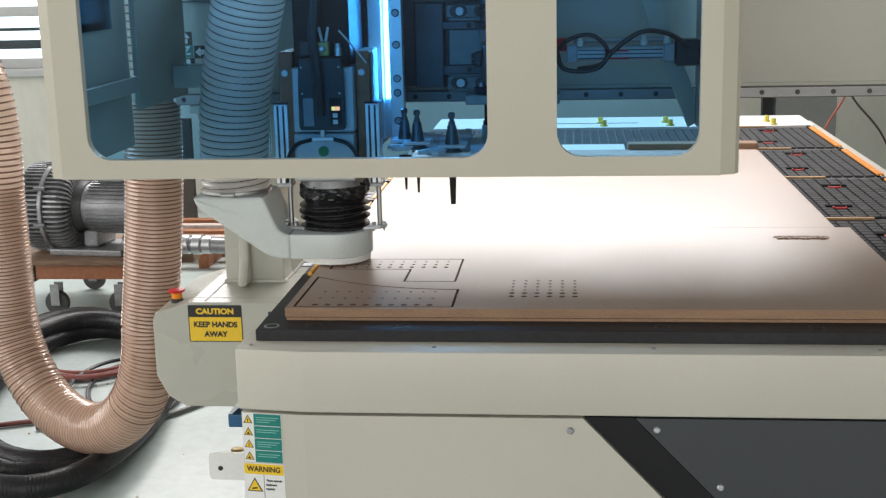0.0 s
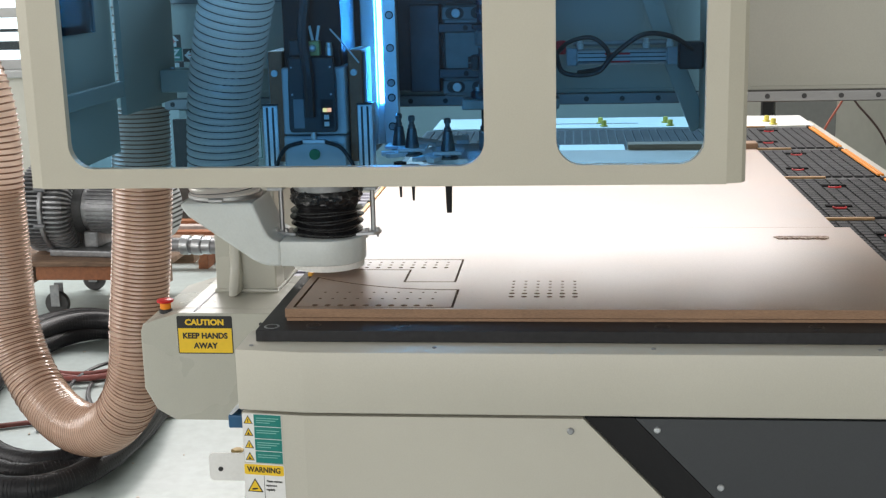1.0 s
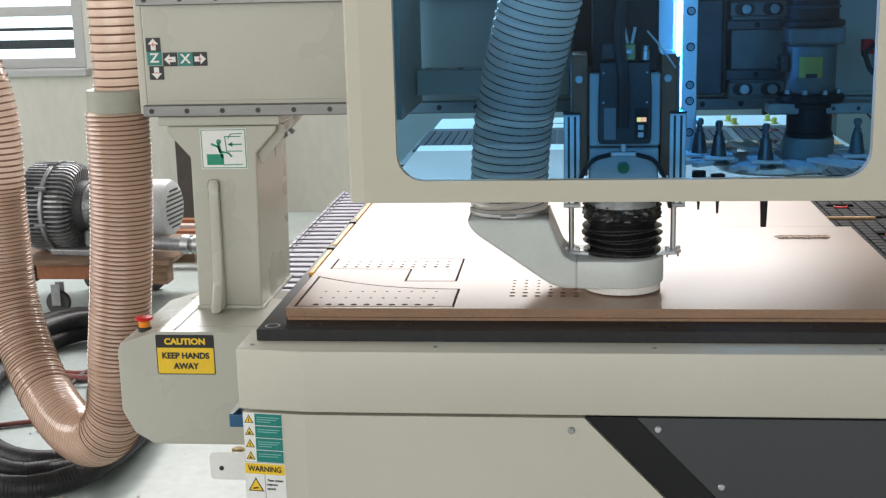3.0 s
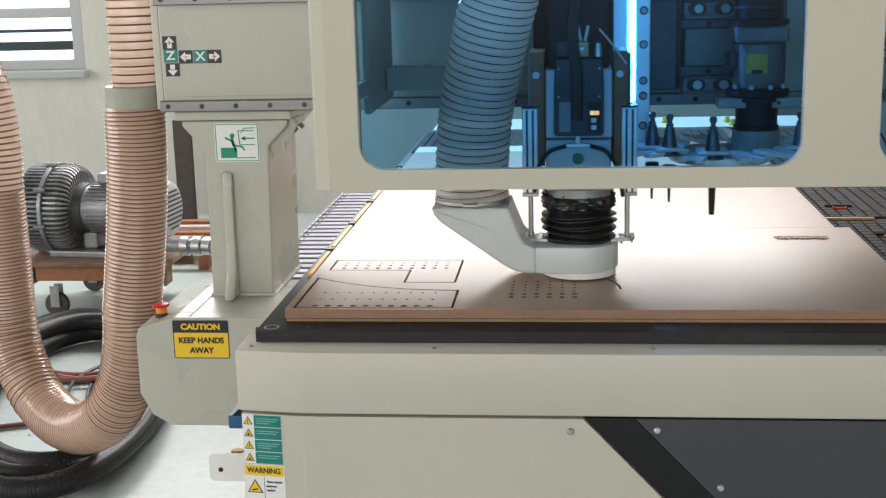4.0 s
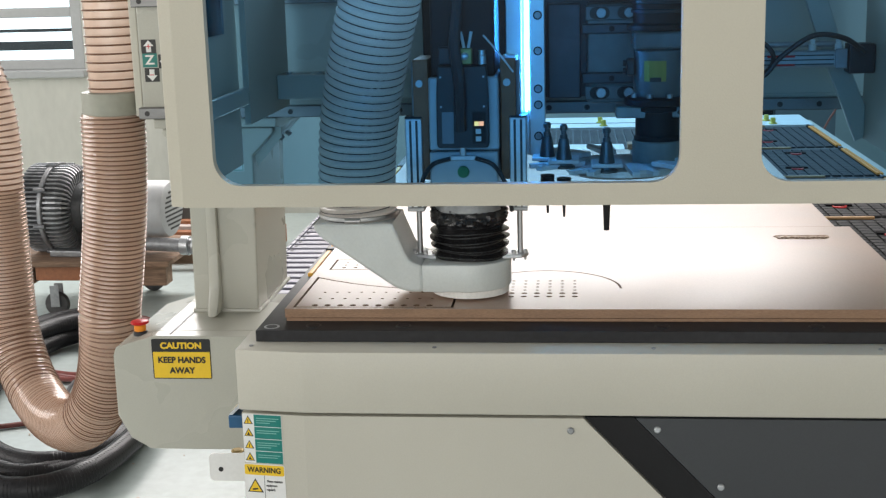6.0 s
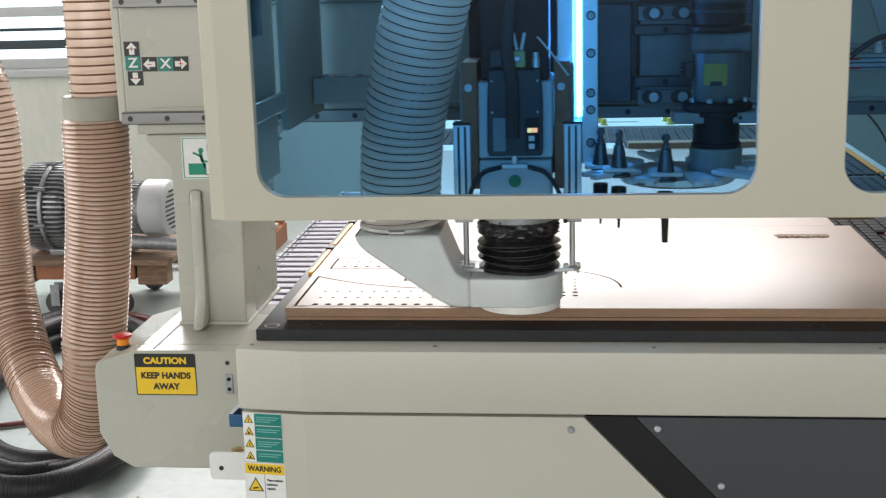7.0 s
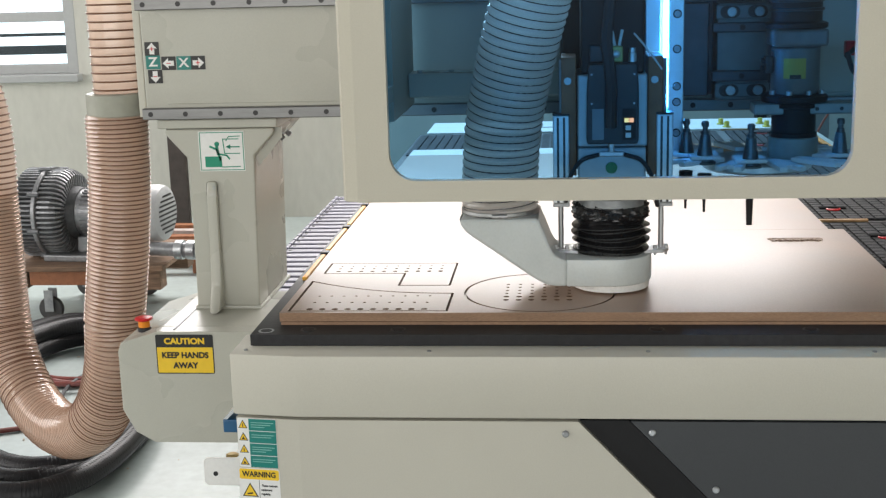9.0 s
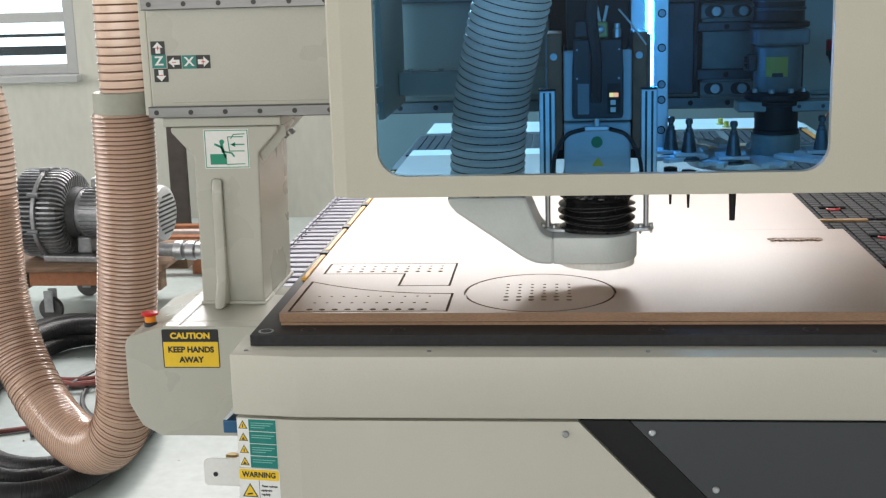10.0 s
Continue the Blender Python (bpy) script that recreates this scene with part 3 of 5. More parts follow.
    lab = part("caution_label", prism(B(), rounded(-0.405, -0.267, 0.550, 0.6455, 0.004, 3), "y", y - 0.0005, y), INK, w, "yellow and black caution label")
    part("label_field", box(B(), -0.4025, -0.2695, y - 0.0009, y - 0.0005, 0.5525, 0.6145), YELLOW, lab)
    words("caution_text", "CAUTION", 0.0198, (-0.336, y - 0.0009, 0.629), YELLOW, lab, squeeze=1.08, bold=0.042)
    words("caution_text", "KEEP HANDS", 0.0196, (-0.336, y - 0.0013, 0.595), INK, lab, squeeze=0.98, bold=0.042)
    words("caution_text", "AWAY", 0.0196, (-0.336, y - 0.0013, 0.570), INK, lab, squeeze=1.0, bold=0.042)
    y = 0.4515
    lab = part("escape_label", box(B(), -0.331, -0.2185, 0.4492, 0.45, 0.997, 1.094), LABELW, w, "white and green crush hazard label")
    g = mat("green_ink", (0.0, 0.26, 0.15), 0.4, grain=0.04)

    def strip(pts, wd=0.0022):
        bm = B()
        for a, b in zip(pts, pts[1:]):
            a, b = Vector(a), Vector(b)
            d = (b - a).normalized()
            n = Vector((-d.y, d.x)) * wd / 2
            a, b = a - d * wd * .4, b + d * wd * .4
            prism(bm, [tuple(a - n), tuple(b - n), tuple(b + n), tuple(a + n)], "y", 0.4486, 0.4491)
        return bm

    x0, z0 = -0.331, 0.997
    part("frame_line", strip([(x0 + .003, z0 + .003), (x0 + .1095, z0 + .003), (x0 + .1095, z0 + .094), (x0 + .003, z0 + .094), (x0 + .003, z0 + .003)], 0.0018), g, lab)
    part("block", box(B(), x0 + 0.014, x0 + 0.055, 0.4486, 0.4491, z0 + 0.010, z0 + 0.036), g, lab)
    part("line", strip([(x0 + .055, z0 + .010), (x0 + .100, z0 + .011)]), g, lab)
    part("line", strip([(x0 + .060, z0 + .078), (x0 + .063, z0 + .043), (x0 + .100, z0 + .043)]), g, lab)
    part("line", strip([(x0 + .068, z0 + .074), (x0 + .075, z0 + .084), (x0 + .102, z0 + .085)]), g, lab)
    part("line", strip([(x0 + .060, z0 + .078), (x0 + .098, z0 + .078)]), g, lab)
    part("arrow", strip([(x0 + .072, z0 + .059), (x0 + .100, z0 + .059)], 0.003), g, lab)
    part("arrow", prism(B(), [(x0 + .066, z0 + .059), (x0 + .078, z0 + .065), (x0 + .078, z0 + .053)], "y", 0.4486, 0.4491), g, lab)
    part("pictogram", strip([(x0 + .028, z0 + .060), (x0 + .043, z0 + .053), (x0 + .048, z0 + .042), (x0 + .052, z0 + .028)], 0.005), g, lab)
    part("pictogram", cyl(B(), (x0 + .045, 0.4491, z0 + .066), (x0 + .045, 0.4486, z0 + .066), 0.006, n=16), g, lab)
    part("pictogram", strip([(x0 + .044, z0 + .060), (x0 + .047, z0 + .042)], 0.007), g, lab)
    part("pictogram", strip([(x0 + .048, z0 + .042), (x0 + .068, z0 + .038), (x0 + .074, z0 + .030)], 0.004), g, lab)
    # axis label
    for name, text, col, cx, cz in (("plus_tile", "", INK, -0.430, 1.294), ("z_tile", "Z", TEAL, -0.429, 1.262), ("minus_tile", "", INK, -0.426, 1.228), ("minus_tile", "", INK, -0.391, 1.259), ("x_tile", "X", TEAL, -0.354, 1.259), ("plus_tile", "", INK, -0.319, 1.259)):
        t = part(name, box(B(), cx - 0.0175, cx + 0.0175, 0.4508, 0.4518, cz - 0.0162, cz + 0.0162), col, w, "teal axis tile" if text else "black axis arrow tile")
        if text:
            words("axis_letter", text, 0.03, (cx, 0.4504, cz), LABELW, t, squeeze=1.1)
        else:
            up = abs(cx + 0.428) < 0.006
            s = -1 if (cz < 1.24 or cx < -0.38 and not up) else 1
            bm = B()
            pts = [(0.0145, 0), (0.001, 0.0125), (0.001, 0.006), (-0.013, 0.006), (-0.013, -0.006), (0.001, -0.006), (0.001, -0.0125)]
            pts = [(cx + s * v, cz + s * u) if up else (cx + s * u, cz + s * v) for u, v in pts]
            prism(bm, pts, "y", 0.4503, 0.4507)
            part("arrow", bm, LABELW, t)
            part("sign", box(B(), cx - 0.005, cx + 0.005, 0.4498, 0.4502, cz - 0.0009, cz + 0.0009), RED, t)
            if name == "plus_tile":
                part("sign", box(B(), cx - 0.0009, cx + 0.0009, 0.4496, 0.44975, cz - 0.005, cz + 0.005), RED, t)
    # hose clamp at the beam's end
    # collar's shade is put into its colour, a darker copy of the gantry's grey-green
    part("hose_clamp", lathe(B(), [(0.074, 0), (0.0755, 0.002), (0.0755, 0.052), (0.074, 0.054)], 36, pose(-0.550, 0.52, 1.131)), mat("shaded_grey_green_paint", (0.33, 0.33, 0.275), 0.5, grain=0.06, stain=0.15, stain_scale=9), w, "sheet steel hose collar", smooth=True)
    riser = part("riser_hose", tube(B(), [(-0.546, 0.53, 1.186 + 0.02 * k) for k in range(22)], 0.0625, 28), DUCT, w, "clear hose with copper coloured wire", smooth=True)
    for k in range(20):
        z = 1.195 + 0.0205 * k
        part("wire", tube(B(), [(-0.546 + math.cos(u) * 0.0635, 0.53 + math.sin(u) * 0.0635, z) for u in [2 * math.pi * i / 28 for i in range(28)]], 0.0024, 6, True), WIRE, riser, smooth=True)
    part("clamp_arm", box(B(), -0.475, -0.452, 0.47, 0.56, 1.131, 1.185, 0.002), GREENISH, w)
    # stop button
    s = part("stop_button", lathe(B(), [(0.016, 0), (0.0165, 0.001), (0.0165, 0.009), (0.0155, 0.010)], 24, pose(-0.452, 0.305, 0.636)), BLACKPLAS, w, "red and yellow emergency stop button")
    part("collar", lathe(B(), [(0.0135, 0), (0.0135, 0.014)], 24, pose(-0.452, 0.305, 0.6465)), ORANGE, s, "orange collar")
    part("button", lathe(B(), [(0.0135, 0), (0.0205, 0.003), (0.0215, 0.006), (0.0195, 0.0085), (0.011, 0.0105), (0.001, 0.011)], 28, pose(-0.452, 0.305, 0.661)), RED, s, "red mushroom button", smooth=True)
    hinge = part("hinge_plate", box(B(), -0.202, -0.186, 0.2365, 0.2398, 0.555, 0.600, 0.001), CASTALU, w, "small grey hinge plate")
    for z in (0.566, 0.589):
        part("screw", lathe(B(), [(0.0045, 0), (0.004, 0.002), (0.001, 0.0022)], 12, pose(-0.194, 0.2364, z, 90)), BLACKP, hinge)
    part("screw_hole", cyl(B(), (-0.196, 0.2398, 0.625), (-0.196, 0.2392, 0.625), 0.005, n=12), INK, w)
    return w


GANTRY = make_gantry()


# ---- carriage: hood with tinted windows; x from the cutter's axis ----
def make_carriage():
    w = thing("tool_carriage", "cream sheet steel hood with blue tinted windows on the gantry", "machine hood")
    x0, x1, z0, z1, yf = -0.468, 0.828, 1.078, 1.78, -0.44
    frame = B()
    wins = ((-0.385, 0.373, 1.114, 1.62, 0.045), (0.499, 0.755, 1.114, 1.62, 0.045))
    # front skin: strips round the openings, with rounded corners
    prism(frame, [(x0 + 0.028, z0), (x1 - 0.035, z0), (x1 - 0.035, 1.114), (x0 + 0.028, 1.114)], "y", yf, yf + 0.018)
    prism(frame, [(x0 + 0.028, 1.62), (x1 - 0.035, 1.62), (x1 - 0.035, z1), (x0 + 0.028, z1)], "y", yf, yf + 0.018)
    for a, b in ((x0 + 0.028, -0.385), (0.373, 0.499), (0.755, x1 - 0.035)):
        prism(frame, [(a, 1.114), (b, 1.114), (b, 1.62), (a, 1.62)], "y", yf, yf + 0.018)
    for a, b, c, d, r in wins:
        for cx, cz, sx, sz in ((a, c, 1, 1), (b, c, -1, 1), (a, d, 1, -1), (b, d, -1, -1)):
            arc = [(cx + sx * r * (1 - math.sin(t)), cz + sz * r * (1 - math.cos(t))) for t in [math.pi / 2 * k / 7 for k in range(8)]]
            prism(frame, [(cx, cz)] + arc, "y", yf, yf + 0.018)
    bmesh.ops.remove_doubles(frame, verts=frame.verts, dist=0.0002)
    part("front_skin", frame, HOODC, w)
    part("left_edge", prism(B(), [(x0 + 0.028, yf), (x0 + 0.006, yf + 0.008), (x0, yf + 0.024), (x0, yf + 0.06), (x0 + 0.012, yf + 0.06), (x0 + 0.028, yf + 0.02)], "z", z0 + 0.001, z1), HOODC, w)
    part("right_edge", prism(B(), [(x1 - 0.035, yf), (x1 - 0.035, yf + 0.018), (x1 - 0.012, yf + 0.06), (x1, yf + 0.06), (x1, yf + 0.024), (x1 - 0.008, yf + 0.010)], "z", z0 + 0.001, z1), HOODC, w)
    side = B()
    for a, b, c, d in ((yf + 0.061, 0.02, z0 + 0.002, 1.36), (yf + 0.061, yf + 0.105, 1.36, 1.69), (-0.10, 0.02, 1.36, 1.69), (yf + 0.061, 0.02, 1.69, z1)):
        box(side, x0, x0 + 0.012, a, b, c, d)
    bmesh.ops.remove_doubles(side, verts=side.verts, dist=0.0002)
    part("side_wall", side, HOODC, w)
    part("window_pane", box(B(), x0 + 0.0135, x0 + 0.0175, yf + 0.09, -0.085, 1.345, 1.705), TINT, w, "blue tinted acrylic pane")
    part("side_wall", box(B(), x0 + 0.02, x0 + 0.032, 0.021, 0.38, 1.16, z1), HOODC, w)
    part("side_wall", box(B(), x1 - 0.012, x1, yf + 0.061, 0.30, z0 + 0.002, z1), HOODC, w)
    part("top_tie", box(B(), x0 + 0.013, x1 - 0.013, yf + 0.02, yf + 0.06, z1 - 0.03, z1 - 0.012), HOODC, w)
    part("bottom_hem", box(B(), x0 + 0.03, x1 - 0.037, yf + 0.0185, yf + 0.045, z0 + 0.0005, z0 + 0.012), HOODC, w)
    for a, b, c, d, r in wins:
        part("window_pane", box(B(), a - 0.02, b + 0.02, yf + 0.0195, yf + 0.0235, c - 0.015, d + 0.02), TINT, w, "blue tinted acrylic pane")
    # slide plate and bearing blocks on the beam
    smoke = mat("dark_blued_steel", (0.085, 0.09, 0.10), 0.38, 0.6, grain=0.1, scale=60, stain=0.25, stain_scale=7)
    dull = mat("dull_machined_steel", (0.20, 0.205, 0.20), 0.4, 0.5, grain=0.1, stain=0.15, stain_scale=10)
    part("slide_plate", box(B(), -0.10, 0.47, 0.345, 0.39, 1.172, 1.75, 0.004), smoke, w, "dark machined slide plate")
    for x in (0.21, 0.29, -0.06):
        for z in (1.173, 1.378):
            part("bearing_block", box(B(), x - 0.035, x + 0.035, 0.3925, 0.4265, z, z + 0.04, 0.003), STEEL, w)
    part("side_block", box(B(), 0.235, 0.345, 0.270, 0.343, 1.165, 1.375, 0.004), dull, w, "machined steel bearing block")
    for z0b, z1b in ((1.173, 1.203), (1.340, 1.370)):
        pad = part("bearing_pad", box(B(), 0.232, 0.348, 0.262, 0.2695, z0b, z1b, 0.002), dull, w, "steel pad with counterbored bolts")
        for x in (0.262, 0.320):
            zc = (z0b + z1b) / 2
            part("counterbore", prism(B(), rounded(x - 0.021, x + 0.021, zc - 0.0125, zc + 0.0125, 0.012, 5), "y", 0.2608, 0.2618), INK, pad)
            part("bolt", lathe(B(), [(0.0105, 0), (0.0105, 0.005), (0.0095, 0.006), (0.0055, 0.006), (0.0055, 0.003), (0.001, 0.003)], 18, pose(x + 0.003, 0.2606, zc, 90)), STEEL, pad, smooth=True)
    for z0b, z1b in ((1.208, 1.231), (1.312, 1.333)):
        bar = part("clamp_bar", box(B(), 0.224, 0.345, 0.252, 0.2685, z0b, z1b, 0.003), smoke, w, "dark steel clamp bar")
        part("screw", cyl(B(), (0.287, 0.2519, (z0b + z1b) / 2), (0.287, 0.2500, (z0b + z1b) / 2), 0.006, n=12), BLACKP, bar)
    part("gear_rack", box(B(), 0.152, 0.223, 0.30, 0.343, 1.173, 1.375, 0.003), smoke, w)
    part("upper_bracket", box(B(), 0.20, 0.43, 0.20, 0.255, 1.385, 1.44, 0.004), DARKGREY, w)
    part("cross_arm", box(B(), -0.434, -0.102, 0.255, 0.34, 1.185, 1.238, 0.003), GREENISH, w, "grey-green cross arm")
    for x in (-0.41, -0.34):
        part("bolt", cyl(B(), (x, 0.28, 1.2382), (x, 0.28, 1.243), 0.006, n=10), STEEL, w)
    part("cable_guard", box(B(), -0.448, -0.436, -0.30, 0.018, 1.20, 1.235, 0.003), GREENISH, w)
    # vertical slide and its lit edge
    part("z_column", box(B(), -0.095, 0.094, 0.10, 0.343, 1.06, 1.76, 0.004), BLACKP, w)
    part("light_bar", box(B(), 0.1105, 0.1150, 0.088, 0.103, 1.17, 1.74, 0.0015), glow("cool_led", (0.12, 0.50, 1.0), 120.0), w, "cool white led work light")
    part("light_channel", box(B(), 0.070, 0.150, 0.104, 0.12, 1.08, 1.75, 0.002), ALU, w)
    part("light_flange", box(B(), 0.118, 0.150, 0.092, 0.1035, 1.08, 1.75, 0.002), ALU, w)
    part("light_flange", box(B(), 0.072, 0.104, 0.094, 0.1035, 1.08, 1.75, 0.002), ALU, w)
    for z in (1.12, 1.183, 1.215, 1.29, 1.36, 1.43):
        b = part("bolt", lathe(B(), [(0.0065, 0), (0.0065, 0.004), (0.0035, 0.004), (0.0035, 0.002), (0.001, 0.002)], 12, pose(0.136, 0.0918, z, 90)), CASTALU, w)
        part("washer", lathe(B(), [(0.009, 0), (0.009, 0.001), (0.007, 0.001)], 14, pose(0.136, 0.0919, z, 90)), BLACKP, b)
    # air cylinder with black tubes at the second window
    grey = mat("grey_cylinder_body", (0.45, 0.47, 0.48), 0.4, 0.4, grain=0.08)
    ac = part("air_cylinder", box(B(), 0.52, 0.76, 0.20, 0.24, 1.238, 1.272, 0.006), grey, w, "grey aluminium air cylinder")
    for x in (0.515, 0.735):
        part("end_cap", box(B(), x, x + 0.024, 0.194, 0.199, 1.236, 1.276, 0.002), CASTALU, ac)
    for k in range(3):
        part("body_groove", box(B(), 0.541, 0.733, 0.1988, 0.1998, 1.244 + 0.009 * k, 1.2465 + 0.009 * k), DARKGREY, ac)
    part("type_mark", box(B(), 0.612, 0.655, 0.1975, 0.1985, 1.2425, 1.2465), RED, ac, "red mark")
    part("type_mark", box(B(), 0.600, 0.655, 0.1975, 0.1985, 1.2595, 1.264), RED, ac, "red mark")
    part("side_tube", cyl(B(), (0.53, 0.215, 1.285), (0.745, 0.215, 1.285), 0.006, n=12), CASTALU, ac, smooth=True)
    for x in (0.545, 0.69, 0.742):
        part("port_fitting", lathe(B(), [(0.008, 0), (0.008, 0.012), (0.0055, 0.014), (0.0055, 0.022)], 12, pose(x, 0.205, 1.2725)), LABELW, ac, smooth=True)
    part("port_plug", box(B(), 0.492, 0.514, 0.198, 0.222, 1.262, 1.292, 0.003), RED, ac, "red plug")
    part("cylinder_head", box(B(), 0.762, 0.815, 0.195, 0.245, 1.225, 1.285, 0.004), BLACKPLAS, ac)
    part("air_tube", tube(B(), smooth_path([(0.49, 0.18, 1.27), (0.51, 0.16, 1.225), (0.58, 0.15, 1.225), (0.62, 0.15, 1.265), (0.68, 0.15, 1.305), (0.74, 0.16, 1.30), (0.79, 0.18, 1.27)]), 0.0055), BLACKPLAS, ac, "black air hose", smooth=True)
    part("air_tube", tube(B(), smooth_path([(0.49, 0.19, 1.26), (0.52, 0.17, 1.29), (0.57, 0.16, 1.30), (0.605, 0.16, 1.27), (0.595, 0.17, 1.235), (0.54, 0.19, 1.222)]), 0.005), BLACKPLAS, ac, smooth=True)
    part("brace", prism(B(), [(0.655, 1.46), (0.70, 1.46), (0.768, 1.265), (0.815, 1.15), (0.815, 1.085), (0.798, 1.075), (0.742, 1.215), (0.722, 1.265)], "y", 0.27, 0.285, 0.002), GREENISH, w)
    return w


CARRIAGE = make_carriage()


TAPER = mat("oiled_dark_steel", (0.13, 0.135, 0.14), 0.32, 0.7, grain=0.1, scale=60)


def make_changer():
    w = thing("tool_changer", "tool changer with a motor and upright tapered tool holders", "tool changer")
    part("disc", lathe(B(), [(0.105, 0), (0.11, 0.004), (0.11, 0.016), (0.105, 0.020)], 40, pose(0.30, 0.10, 1.045)), ALU, w, "aluminium tool disc", smooth=True)
    part("motor", lathe(B(), [(0.047, 0), (0.047, 0.05), (0.044, 0.052), (0.044, 0.10), (0.05, 0.102), (0.05, 0.11)], 28, pose(0.374, 0.11, 1.066)), BLACKP, w, "black motor", smooth=True)
    part("motor_foot", lathe(B(), [(0.05, 0), (0.05, 0.04), (0.046, 0.043)], 28, pose(0.374, 0.11, 1.0655)), mat("tan_grey_casting", (0.30, 0.285, 0.25), 0.5, 0.2, grain=0.12, scale=60), w, smooth=True)
    tone = mat("smoky_grey_casting", (0.17, 0.17, 0.165), 0.45, 0.3, grain=0.12, scale=60, stain=0.2, stain_scale=10)
    fl = part("flange", lathe(B(), [(0.064, 0), (0.066, 0.002), (0.066, 0.012), (0.06, 0.016)], 32, pose(0.374, 0.11, 1.179)), BLACKP, w, "black flange", smooth=True)
    for a in (-150, -110, -70, -30):
        part("bolt", lathe(B(), [(0.006, 0), (0.006, 0.008), (0.003, 0.009)], 10, pose(0.374 + 0.056 * math.cos(radians(a)), 0.11 + 0.056 * math.sin(radians(a)), 1.1955)), STEEL, fl)
    body = part("gearbox", lathe(B(), [(0.046, 0), (0.048, 0.004), (0.048, 0.09), (0.044, 0.094)], 32, pose(0.374, 0.11, 1.196)), tone, w, "smoky grey gearbox", smooth=True)
    part("adapter", box(B(), 0.322, 0.430, 0.06, 0.16, 1.291, 1.325, 0.006), tone, w)
    top = part("motor_cap", lathe(B(), [(0.060, 0), (0.062, 0.002), (0.062, 0.010), (0.05, 0.014), (0.05, 0.22)], 32, pose(0.374, 0.11, 1.326)), BLACKP, w, "black servo motor", smooth=True)
    for k in range(7):
        part("cooling_rib", lathe(B(), [(0.0505, 0), (0.054, 0.001), (0.054, 0.006), (0.0505, 0.007)], 28, pose(0.374, 0.11, 1.36 + 0.018 * k)), BLACKPLAS, top, smooth=True)
    # dim yellow: the shadow over the plate is mixed into its colour
    part("motor_tag", prism(B(), [(0.3445 + 0.0085 * k, 0.11 - math.sqrt(0.0492 ** 2 - (0.3445 + 0.0085 * k - 0.374) ** 2)) for k in range(6)] + [(0.387 - 0.0085 * k, 0.1125 - math.sqrt(0.0492 ** 2 - (0.387 - 0.0085 * k - 0.374) ** 2)) for k in range(6)], "z", 1.228, 1.268), mat("shaded_yellow_plate", (0.40, 0.33, 0.06), 0.5), body, "yellow type plate")
    part("tag_bar", box(B(), 0.355, 0.377, 0.0580, 0.0600, 1.228, 1.236), INK, body)
    part("plug_socket", box(B(), 0.311, 0.328, 0.085, 0.118, 1.238, 1.272, 0.004), BLACKPLAS, body, "black plug")
    for z in (1.247, 1.262):
        part("plug_nut", cyl(B(), (0.3105, 0.10, z), (0.304, 0.10, z), 0.006, n=10), BLACKPLAS, body)
    arm = part("arm", box(B(), 0.29, 0.50, 0.075, 0.14, 1.155, 1.177, 0.003), mat("scratched_steel_arm", (0.30, 0.295, 0.27), 0.45, 0.4, grain=0.1, stain=0.2, stain_scale=12), w)
    for x in (0.372, 0.414, 0.462):
        part("bolt_hole", cyl(B(), (x, 0.0749, 1.166), (x, 0.0742, 1.166), 0.004, n=12), INK, arm)
    for k in range(9):
        a = radians(-150 + 36 * k)
        px, py = 0.30 + 0.15 * math.cos(a), 0.10 + 0.15 * math.sin(a)
        g = prism(B(), [(-0.06, -0.014), (0, -0.022), (0.045, -0.026), (0.05, -0.012), (0.022, -0.008), (0.022, 0.008), (0.05, 0.012), (0.045, 0.026), (0, 0.022), (-0.06, 0.014)], "z", 0, 0.009, 0.001)
        bmesh.ops.transform(g, matrix=Matrix.Translation((px, py, 1.066)) @ Matrix.Rotation(a, 4, "Z"), verts=g.verts)
        part("gripper_fork", g, LABELW, w, "white gripper fork")
    for x, y, s in ((0.154, 0.06, 1.0), (0.187, 0.02, 1.0), (0.269, -0.035, 1.0), (0.452, 0.03, 1.0)):
        h = part("tool_holder", lathe(B(), [(0.022, 0), (0.022, 0.004), (0.0175, 0.006), (0.0170, 0.008), (0.0095, 0.058), (0.0075, 0.059), (0.0075, 0.066), (0.0052, 0.067), (0.0052, 0.074), (0.0075, 0.075), (0.0075, 0.083), (0.005, 0.086)], 20, pose(x, y, 1.066)), TAPER, w, "dark steel tapered tool holder", smooth=True)
        part("gripper", prism(B(), [(x - 0.03, y - 0.02), (x + 0.03, y - 0.02), (x + 0.03, y + 0.05), (x - 0.03, y + 0.05)], "z", 1.0765, 1.0835, 0.002), LABELW, w)
        if x > 0.4:
            continue
        part("collet_nut", lathe(B(), [(0.010, 0), (0.014, 0.004), (0.014, 0.03)], 16, pose(x, y, 1.016)), BLACKP, h, smooth=True)
        part("tool_bit", cyl(B(), (x, y, 0.952 if x > 0.2 else 0.968), (x, y, 1.0155), 0.0055 if x > 0.2 else 0.0022, 0.0078 if x > 0.2 else 0.0045, n=14), BLACKP, h)
    return w


CHANGER = make_changer()


